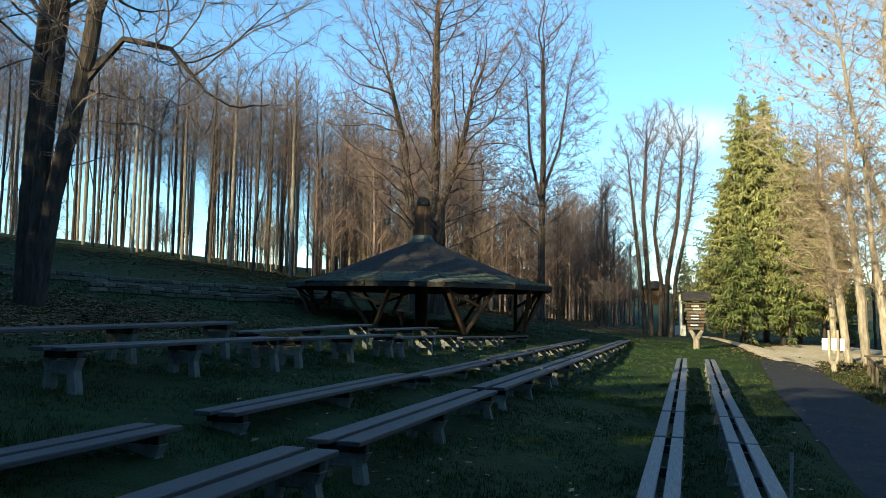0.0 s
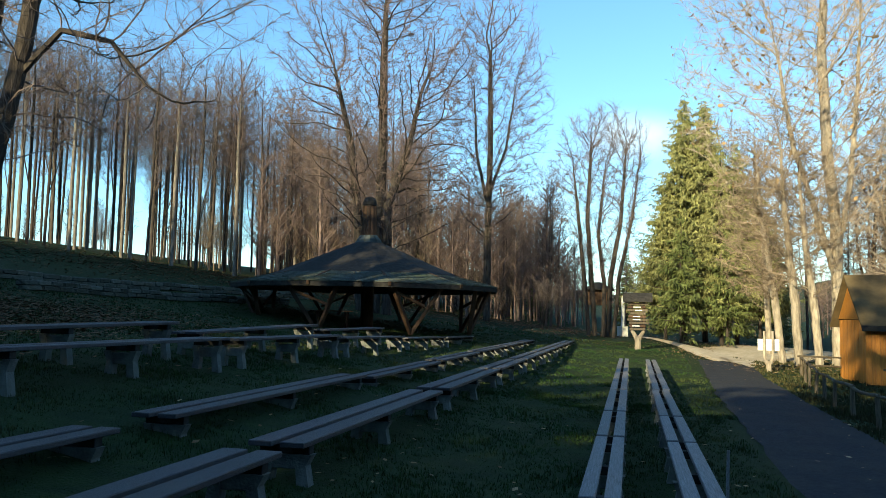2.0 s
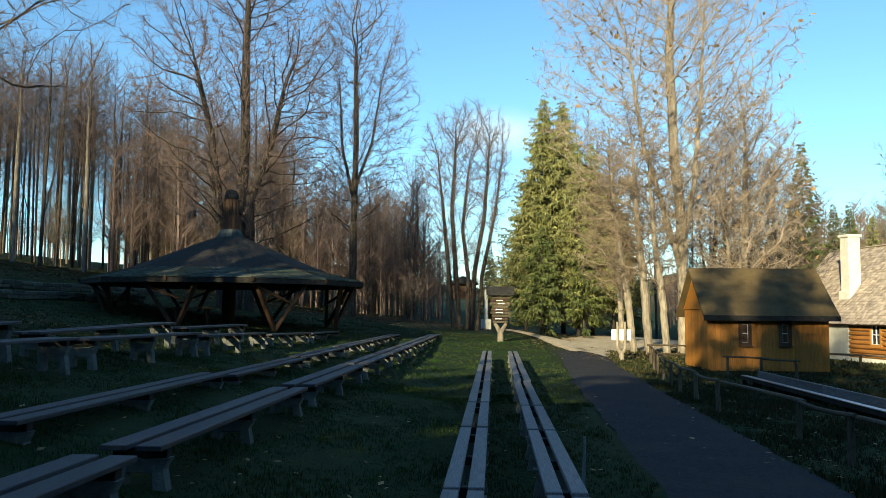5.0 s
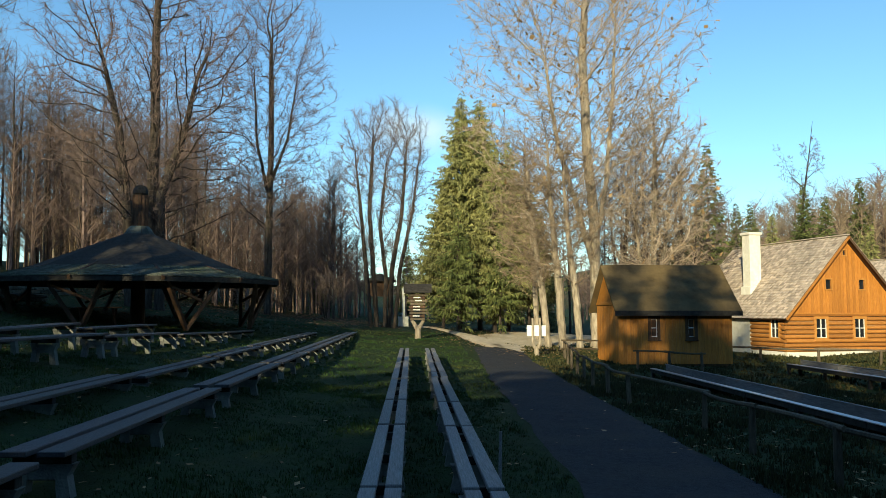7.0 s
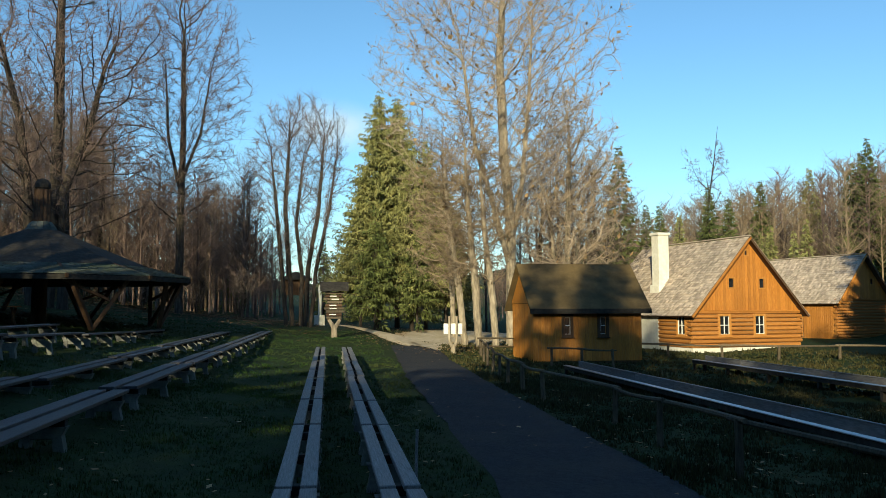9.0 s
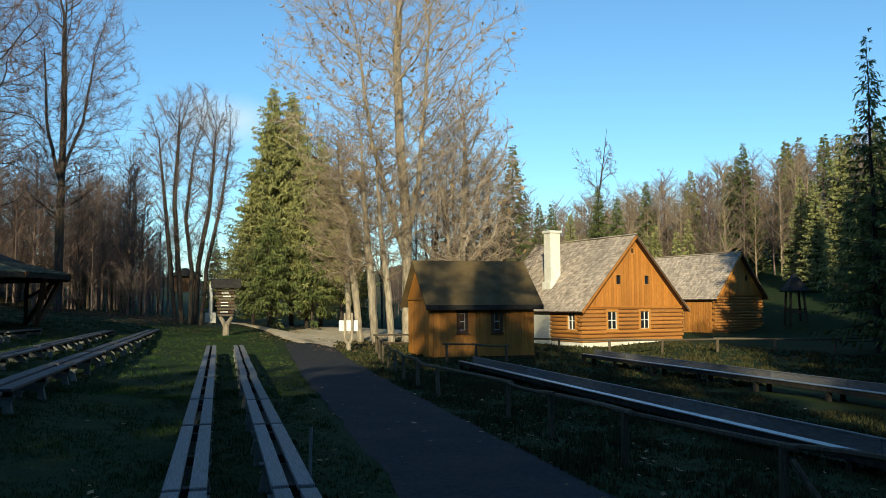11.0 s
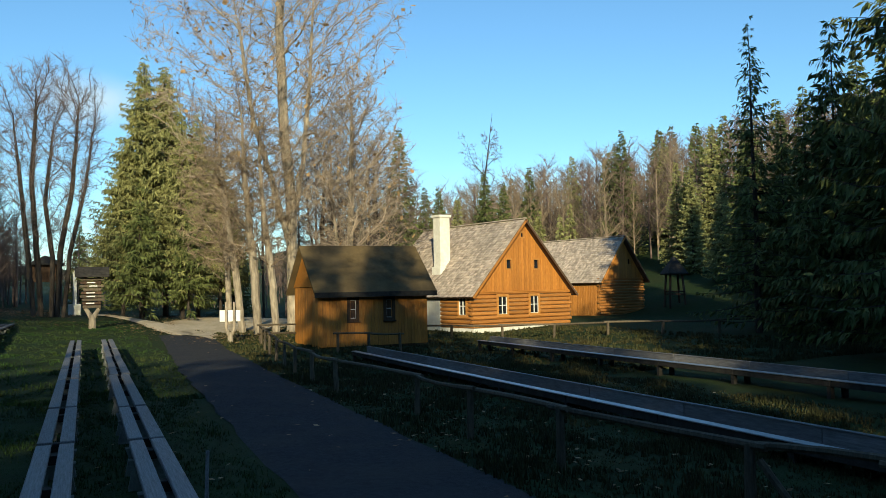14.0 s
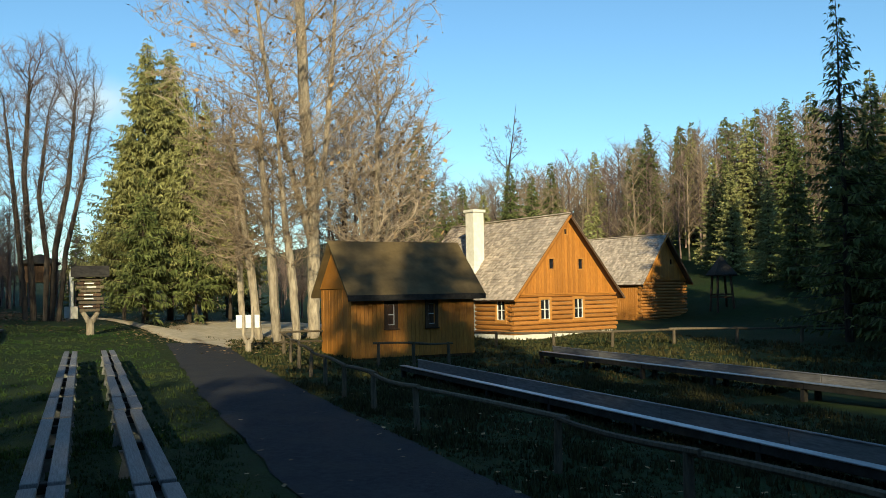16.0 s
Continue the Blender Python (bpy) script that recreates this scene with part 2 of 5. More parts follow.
ROAD_V = (3.2, 3.0, 3.02, 3.28, 3.5, 3.85, 4.3, 3.4, 1.0, -6, -18)


def lie(x, y):
    """Height of the ground, for numbers or arrays."""
    u, v = SU * x + CU * y, CU * x - SU * y
    s = np.maximum(-v, 0)
    f = np.clip((u - 12) / 26, 0, 1)
    left = np.interp(s, *S_NEAR) * (1 - f) + np.interp(s, *S_FAR) * f
    z = left + np.interp(np.maximum(v, 0), *V_RIGHT)
    z = z + 0.72 * np.clip((u - 34) / 24, 0, 1) * np.clip((17 - v) / 8, 0, 1)
    far = np.clip((u - 70) / 200, 0, 1)
    z = z + 9 * far * far + 0.05 * np.sin(x * 0.9 + 0.3 * y) * np.sin(y * 0.7) * np.clip((np.abs(v - 3) - 2) / 4, 0, 1)
    return z


def ground_at(u, v):
    p = W(u, v)
    return float(lie(p.x, p.y))


def G(x, y, dz=0.0):
    return Vector((x, y, float(lie(x, y)) + dz))


def axis_steps(lo, hi, fine, near=40.0):
    """Grid lines, close together near the walk and wider far off."""
    out, p = [0.0], 0.0
    while p < hi:
        p += fine * (1 + max(0, p - near) / 12)
        out.append(min(p, hi))
    p = 0.0
    while p > lo:
        p -= fine * (1 + max(0, -p - 12) / 9)
        out.append(max(p, lo))
    return np.array(sorted(out))


def build_ground():
    us, vs = axis_steps(-900, 2500, 0.55, 60), axis_steps(-1500, 1500, 0.5, 14)
    UU, VV = np.meshgrid(us, vs, indexing="ij")
    X, Y = SU * UU + CU * VV, CU * UU - SU * VV
    Z = lie(X, Y)
    rv = np.interp(UU, ROAD_U, ROAD_V)
    Z = Z - 0.05 * (np.abs(VV - rv) < 1.0)
    n, k = len(us), len(vs)
    verts = np.stack([X, Y, Z], -1).reshape(-1, 3).tolist()
    i, j = np.meshgrid(np.arange(n - 1), np.arange(k - 1), indexing="ij")
    a = (i * k + j).ravel()
    faces = np.stack([a, a + k, a + k + 1, a + 1], -1).tolist()
    me = from_data("ground", verts, faces, M["ground"])
    me.polygons.foreach_set("use_smooth", [True] * len(me.polygons))
    if me.polygons[0].normal.z < 0:
        me.flip_normals()
    tagged(new("ground", me), "shaded autumn lawn sloping down from a wooded rise", "ground", kind="structure")


def build_road():
    V, F = [], []
    us = np.arange(-40, 41, 0.8)
    rng = random.Random(5)
    for u in us:
        c = float(np.interp(u, ROAD_U, ROAD_V))
        w = 1.15 + 0.0 * u
        e1, e2 = rng.uniform(-0.06, 0.06), rng.uniform(-0.06, 0.06)
        for off in (-w + e1, -0.6 * w, 0, 0.6 * w, w + e2):
            p = W(u, c + off)
            V.append((p.x, p.y, float(lie(p.x, p.y)) + (0.012 if abs(off) < w * 0.9 else 0.004) + 0.02 * (1 - (off / w) ** 2)))
    for i in range(len(us) - 1):
        for j in range(4):
            a = i * 5 + j
            F.append((a, a + 1, a + 6, a + 5))
    me = from_data("road", V, F, M["road"])
    me.polygons.foreach_set("use_smooth", [True] * len(me.polygons))
    tagged(new("road", me), "narrow worn asphalt lane with soft grass edges", "road", kind="structure")


def build_track(line, name_label):
    """A sandy side track that leaves the lane beyond the benches."""
    r = random.Random(9)
    V, F = [], []
    for i in range(37):
        t = i / 36 * (len(line) - 1)
        k = min(int(t), len(line) - 2)
        f = t - k
        u, v, w = (a + (b - a) * f for a, b in zip(line[k], line[k + 1]))
        for off in (-1, -0.5, 0, 0.5, 1):
            e = off * (w + r.uniform(-0.15, 0.15))
            p = W(u + e * 0.8, v - e * 0.6)
            V.append((p.x, p.y, float(lie(p.x, p.y)) + (0.07 if abs(off) < 1 else 0.0)))
    for i in range(36):
        for j in range(4):
            a = i * 5 + j
            F.append((a, a + 5, a + 6, a + 1))
    me = from_data("track", V, F, M["sand"])
    tagged(new("track", me), name_label, "track", kind="structure")


build_ground()
build_road()
build_track(((40, 4.6, 1.2), (44, 5.0, 2.4), (48, 6.4, 3.8), (52, 8.2, 4.2), (56, 10.5, 3.6), (61, 13.5, 2.6), (66, 18.0, 1.8)), "pale sandy track strewn with leaves in sunlight")
build_track([(u, float(np.interp(u, ROAD_U, ROAD_V)) + 0.2, w) for u, w in ((40.2, 1.0), (43, 1.5), (46, 1.6), (50, 1.4), (55, 1.0), (62, 0.8))], "worn sandy end of the lane in sunlight")

# ---- benches ----


def bench(length, width, height, u, v, z, label, group, dark, legs, drop, slope=0.0):
    """A backless bench: two planks with a slot, bearers, and concrete supports that reach into the ground."""
    th = empty("bench", Matrix.Translation(W(u, v, z)) @ Matrix.Rotation(-AX, 4, "Z") @ Matrix.Rotation(slope, 4, "X"), label, "bench", group)
    slot = 0.10 if dark else 0.075
    pw, rng = (width - slot) / 2, random.Random(int(u * 10) + int(v * 100))
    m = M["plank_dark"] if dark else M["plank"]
    for sx in (-1, 1):
        c = sx * (pw + slot) / 2
        a, b = rng.uniform(-0.03, 0.03), rng.uniform(-0.03, 0.03)
        part("plank", box_bm((c - pw / 2, a, -0.055), (c + pw / 2, length + b, 0.0), 0.008), m, th)
    for i in range(legs):
        y = 0.3 + (length - 0.6) * i / max(legs - 1, 1)
        part("bearer", box_bm((-width / 2 + 0.03, y - 0.06, -0.15), (width / 2 - 0.03, y + 0.06, -0.056), 0.006), M["beam_dark"], th, "black timber bearer")
        bm = bmesh.new()
        for sx in (-1, 1):
            x0, x1 = sx * width * 0.30, sx * width * 0.40
            ring = []
            for zz, xa, wd in ((-height - drop, x1, 0.15), (-height * 0.62, x0, 0.11), (-0.151, x1 * 0.98, 0.12)):
                ring.append([bm.verts.new((xa + dx * wd / 2, y + dy * 0.07, zz)) for dx, dy in ((-1, -1), (1, -1), (1, 1), (-1, 1))])
            for r1, r2 in zip(ring, ring[1:]):
                for k in range(4):
                    bm.faces.new((r1[k], r1[(k + 1) % 4], r2[(k + 1) % 4], r2[k]))
            bm.faces.new(ring[0][::-1])
            bm.faces.new(ring[-1])
        box(bm, (-width * 0.3, y - 0.055, -height * 0.72), (width * 0.3, y + 0.055, -height * 0.36), 0.012)
        part("support", bm, M["concrete"], th, "cast concrete support")
    return th


FRONT_ROWS = (((3.4, 7.26, 11.15, 14.22, 18.5, 21.0, 24.6, 27.6, 30.4, 33.2), -0.265), ((3.2, 7.13, 10.97, 13.84, 18.9, 20.5, 24.3, 27.3, 30.3, 33.0), 0.64))
for joints, v in FRONT_ROWS:
    for u0, u1 in zip(joints, joints[1:]):
        shift = 0.0 if v < 0 else 0.12 * max(0.0, (u0 - 14) / 18)
        bench(u1 - u0 - 0.14, 0.37, 0.42, u0 + 0.07, v + shift, 0.45, "grey weathered two-plank bench low over the grass", "front benches", False, 2 if u1 - u0 < 3.2 else 3, 0.12)
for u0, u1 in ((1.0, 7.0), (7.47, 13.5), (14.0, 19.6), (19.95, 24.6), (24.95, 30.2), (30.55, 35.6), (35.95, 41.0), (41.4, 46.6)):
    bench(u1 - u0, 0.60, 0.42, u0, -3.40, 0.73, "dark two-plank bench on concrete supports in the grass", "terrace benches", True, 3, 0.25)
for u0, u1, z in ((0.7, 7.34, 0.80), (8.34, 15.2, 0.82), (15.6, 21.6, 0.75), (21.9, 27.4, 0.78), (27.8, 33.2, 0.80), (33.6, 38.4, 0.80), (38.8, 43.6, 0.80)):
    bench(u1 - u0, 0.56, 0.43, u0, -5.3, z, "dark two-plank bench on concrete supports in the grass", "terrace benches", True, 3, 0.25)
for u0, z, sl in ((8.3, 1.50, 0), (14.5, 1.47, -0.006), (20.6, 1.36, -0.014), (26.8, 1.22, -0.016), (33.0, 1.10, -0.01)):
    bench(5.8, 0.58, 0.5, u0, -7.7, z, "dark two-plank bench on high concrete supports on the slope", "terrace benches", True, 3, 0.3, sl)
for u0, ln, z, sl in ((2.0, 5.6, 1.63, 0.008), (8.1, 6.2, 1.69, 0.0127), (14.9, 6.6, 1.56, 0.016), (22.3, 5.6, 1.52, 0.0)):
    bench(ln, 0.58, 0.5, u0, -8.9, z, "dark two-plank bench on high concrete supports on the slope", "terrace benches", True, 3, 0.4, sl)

# ---- shingled roofs ----


def shingle_slope(name, o, along, up, length, rise, parent, material, seed, w=0.17, course=0.2, thick=0.03, start=0.0):
    """A sloping field of overlapping shingles: o is the lower corner, along and up are unit ways in the plane."""
    rng = random.Random(seed)
    nrm = along.cross(up).normalized()
    V, F = [], []
    rows = int(rise / course)
    for r in range(rows + 1):
        d0 = r * course
        d1 = min(d0 + course * 1.25, rise)
        if d1 - d0 < 0.04:
            continue
        x = -rng.uniform(0, w)
        while x < length:
            ww = w * rng.uniform(0.75, 1.2)
            a, b = max(x, 0), min(x + ww - 0.008, length)
            x += ww
            if b - a < 0.02:
                continue
            lift, j = thick * rng.uniform(0.85, 1.3), rng.uniform(-0.02, 0.02)
            base = len(V)
            for aa, dd, hh in ((a, d0 + j, lift), (b, d0 + j, lift), (b, d1, 0.006), (a, d1, 0.006), (a, d0 + j, 0), (b, d0 + j, 0)):
                V.append(o + along * aa + up * dd + nrm * hh)
            F += [(base, base + 1, base + 2, base + 3), (base + 4, base + 5, base + 1, base), (base + 4, base, base + 3), (base + 5, base + 2, base + 1)]
    me = from_data(name, V, F, material)
    return tagged(part(name, me, material, parent), kind="stuff")


# ---- pavilion ----


def pavilion(x, y):
    zg = float(lie(x, y))
    th = empty("pavilion", pose(x, y, 0, 0, 0, 9), "open round timber pavilion with mossy shingle roof", "pavilion")
    n, R, ze = 12, 6.9, 3.42
    prof = ((R, ze), (4.1, 4.12), (1.08, 5.1), (0.78, 5.55), (0.45, 6.05))
    ang = [2 * math.pi * k / n for k in range(n)]

    def ring(r, z):
        return [Vector((r * math.cos(a), r * math.sin(a), z)) for a in ang]

    bm = bmesh.new()
    loops = [[bm.verts.new(p - Vector((0, 0, 0.05))) for p in ring(r, z)] for r, z in prof]
    under = [bm.verts.new(p) for p in ring(R - 0.02, ze - 0.24)]
    inner = [bm.verts.new(p) for p in ring(R - 0.25, ze - 0.2)]
    peak = [bm.verts.new(p) for p in ring(0.5, 5.75)]
    order = [inner, under] + loops
    for a, b in zip(order, order[1:]):
        for k in range(n):
            bm.faces.new((a[k], a[(k + 1) % n], b[(k + 1) % n], b[k]))
    for k in range(n):
        bm.faces.new((peak[k], peak[(k + 1) % n], inner[(k + 1) % n], inner[k]))
        bm.faces.new((loops[-1][k], loops[-1][(k + 1) % n], peak[(k + 1) % n], peak[k]))
    roof = part("roof", bm, M["beam_dark"], th, "dark boarded roof shell")
    rng = random.Random(3)
    V, F = [], []
    for (r0, z0), (r1, z1) in zip(prof, prof[1:]):
        span = math.hypot(r0 - r1, z1 - z0)
        rows = max(2, int(span / 0.21))
        for i in range(rows):
            ta, tb = i / rows, min(1.0, (i + 1.25) / rows)
            ra, za, rb, zb = r0 + (r1 - r0) * ta, z0 + (z1 - z0) * ta, r0 + (r1 - r0) * tb, z0 + (z1 - z0) * tb
            for k in range(n):
                a0, a1 = ang[k], ang[k] + 2 * math.pi / n
                p0, p1 = Vector((math.cos(a0), math.sin(a0), 0)), Vector((math.cos(a1), math.sin(a1), 0))
                cnt = max(1, int(ra * 2 * math.pi / n / 0.21))
                for j in range(cnt):
                    s0, s1 = j / cnt, (j + 0.96) / cnt
                    lift, jit = rng.uniform(0.025, 0.045), rng.uniform(-0.012, 0.012)
                    base = len(V)
                    q = [p0.lerp(p1, s0), p0.lerp(p1, s1)]
                    V += [q[0] * (ra + jit) + Vector((0, 0, za + lift)), q[1] * (ra + jit) + Vector((0, 0, za + lift)),
                          q[1] * rb + Vector((0, 0, zb + 0.006)), q[0] * rb + Vector((0, 0, zb + 0.006)),
                          q[0] * (ra + jit) + Vector((0, 0, za - 0.02)), q[1] * (ra + jit) + Vector((0, 0, za - 0.02))]
                    F += [(base, base + 1, base + 2, base + 3), (base + 4, base + 5, base + 1, base)]
    tagged(part("shingles", from_data("shingles", V, F, M["shingle_moss"]), None, roof), "overlapping mossy wooden shingles", kind="stuff")
    # smoke lantern on the peak, with a hooded top
    bm = bmesh.new()
    prof2 = ((0.40, 5.85), (0.29, 6.0), (0.29, 7.6), (0.36, 7.66), (0.35, 7.84), (0.25, 8.02), (0.08, 8.1))
    rings = [[bm.verts.new((r * math.cos(2 * math.pi * k / 12), r * math.sin(2 * math.pi * k / 12), z)) for k in range(12)] for r, z in prof2]
    for a, b in zip(rings, rings[1:]):
        for k in range(12):
            bm.faces.new((a[k], a[(k + 1) % 12], b[(k + 1) % 12], b[k]))
    bm.faces.new(rings[-1])
    part("lantern", bm, M["beam_dark"], th, "dark smoke lantern with rounded hood")
    for k in range(12):
        a = 2 * math.pi * (k + 0.5) / 12
        c = Vector((math.cos(a), math.sin(a), 0))
        part("lantern_board", bar_bm(c * 0.315 + Vector((0, 0, 6.02)), c * 0.315 + Vector((0, 0, 7.58)), 0.13, 0.03), M["strut"], th)
    # leaning struts in pairs, ring beams, rafters
    for k in range(8):
        a0 = 2 * math.pi * (k + 0.3) / 8
        foot = Vector((5.5 * math.cos(a0), 5.5 * math.sin(a0), zg - 0.25))
        for s in (-1, 1):
            a1 = a0 + s * 0.2
            part("strut", bar_bm(foot, Vector((6.3 * math.cos(a1), 6.3 * math.sin(a1), ze - 0.12)), 0.19, 0.17, 0.015), M["strut"], th)
        part("brace", bar_bm(Vector((5.75 * math.cos(a0 + 0.10), 5.75 * math.sin(a0 + 0.10), zg + 1.0)), Vector((6.6 * math.cos(a0 - 0.30), 6.6 * math.sin(a0 - 0.30), ze - 0.05)), 0.12, 0.12, 0.01), M["strut"], th)
    for k in range(n):
        p, q = Vector((6.3 * math.cos(ang[k]), 6.3 * math.sin(ang[k]), ze + 0.0)), Vector((6.3 * math.cos(ang[k] + 2 * math.pi / n), 6.3 * math.sin(ang[k] + 2 * math.pi / n), ze + 0.0))
        part("ring_beam", bar_bm(p, q, 0.16, 0.18, 0.01), M["strut"], th)
        part("rafter", bar_bm(Vector((6.95 * math.cos(ang[k]), 6.95 * math.sin(ang[k]), ze - 0.1)), Vector((0.7 * math.cos(ang[k]), 0.7 * math.sin(ang[k]), 5.05)), 0.13, 0.16), M["strut"], th)
    part("centre_post", pole_bm((0, 0, zg - 0.2), (0, 0, 5.8), 0.34, 0.3, 12), M["strut"], th)
    # table inside
    tb = empty("picnic_table", pose(x - 1.6, y - 3.4, zg, 0, 0, 20), "dark plank table standing under the pavilion roof", "table")
    for i in range(4):
        part("board", box_bm((-0.95, -0.4 + i * 0.2, 0.70), (0.95, -0.215 + i * 0.2, 0.75), 0.006), M["strut"], tb)
    for sx in (-0.7, 0.7):
        part("leg", bar_bm((sx, -0.35, -0.05), (sx, 0.1, 0.70), 0.08, 0.1), M["strut"], tb)
        part("leg", bar_bm((sx + 0.1, 0.35, -0.05), (sx + 0.1, -0.1, 0.70), 0.08, 0.1), M["strut"], tb)
    return th


pavilion(42 * math.sin(radians(-1.13)), 42 * math.cos(radians(-1.13)))

# ---- log houses ----


def prism(poly, y0, y1):
    """A flat shape in x, z pushed from y0 to y1."""
    bm = bmesh.new()
    a, b = [bm.verts.new((x, y0, z)) for x, z in poly], [bm.verts.new((x, y1, z)) for x, z in poly]
    bm.faces.new(a)
    bm.faces.new(b[::-1])
    for k in range(len(poly)):
        k2 = (k + 1) % len(poly)
        bm.faces.new((a[k2], a[k], b[k], b[k2]))
    bmesh.ops.recalc_face_normals(bm, faces=bm.faces)
    return bm


def log_bm(a, b, r):
    """A hewn log: an eight-sided beam with flattened top and bottom."""
    a, b = Vector(a), Vector(b)
    d = (b - a).normalized()
    s = d.cross(Vector((0, 0, 1))).normalized()
    bm = bmesh.new()
    rings = []
    for p in (a, b):
        rings.append([bm.verts.new(p + s * (cx * r * 0.95) + Vector((0, 0, cz * r))) for cx, cz in ((0.5, -0.86), (1, -0.4), (1, 0.4), (0.5, 0.86), (-0.5, 0.86), (-1, 0.4), (-1, -0.4), (-0.5, -0.86))])
    for k in range(8):
        k2 = (k + 1) % 8
        bm.faces.new((rings[0][k], rings[0][k2], rings[1][k2], rings[1][k]))
    bm.faces.new(rings[0][::-1])
    bm.faces.new(rings[1])
    bmesh.ops.recalc_face_normals(bm, faces=bm.faces)
    return bm


def window(parent, x, y, z, w, h, facing, rows=2, cols=2, frame_mat="trim"):
    """A casement window with frame, white muntins, glass and a sill; facing is 'y' (front, towards -y) or 'x' (towards -x)."""
    turn = Matrix.Identity(4) if facing == "y" else Matrix.Rotation(radians(-90), 4, "Z")
    root = part("window", box_bm((-w / 2, 0.05, 0), (w / 2, 0.07, h)), M["glass"], parent, "dark glass behind small panes")
    root.matrix_basis = Matrix.Translation((x, y, z)) @ turn
    t = 0.13
    bar, bar_label = "white", "white painted bar"
    for lo, hi in (((-w / 2 - t, -0.05, -t), (-w / 2, 0.06, h + t)), ((w / 2, -0.05, -t), (w / 2 + t, 0.06, h + t)), ((-w / 2, -0.052, h), (w / 2, 0.06, h + t)), ((-w / 2, -0.052, -t), (w / 2, 0.06, 0))):
        part("frame", box_bm(lo, hi, 0.008), M[frame_mat], root)
    part("sill", box_bm((-w / 2 - t - 0.03, -0.1, -t - 0.045), (w / 2 + t + 0.03, -0.03, -t), 0.006), M[frame_mat], root)
    for c in range(cols + 1):
        cx = -w / 2 + w * c / cols
        part("muntin", box_bm((cx - 0.02, 0.0, 0), (cx + 0.02, 0.045, h)), M[bar], root, bar_label)
    for r in range(rows + 1):
        cz = h * r / rows
        part("muntin", box_bm((-w / 2, 0.002, cz - 0.018), (w / 2, 0.043, cz + 0.018)), M[bar], root, bar_label)
    return root


def spans(lo, hi, holes):
    """What is left of lo..hi when the holes are cut out."""
    out, p = [], lo
    for a, b in sorted(holes):
        if a > p:
            out.append((p, a))
        p = max(p, b)
    if p < hi:
        out.append((p, hi))
    return out


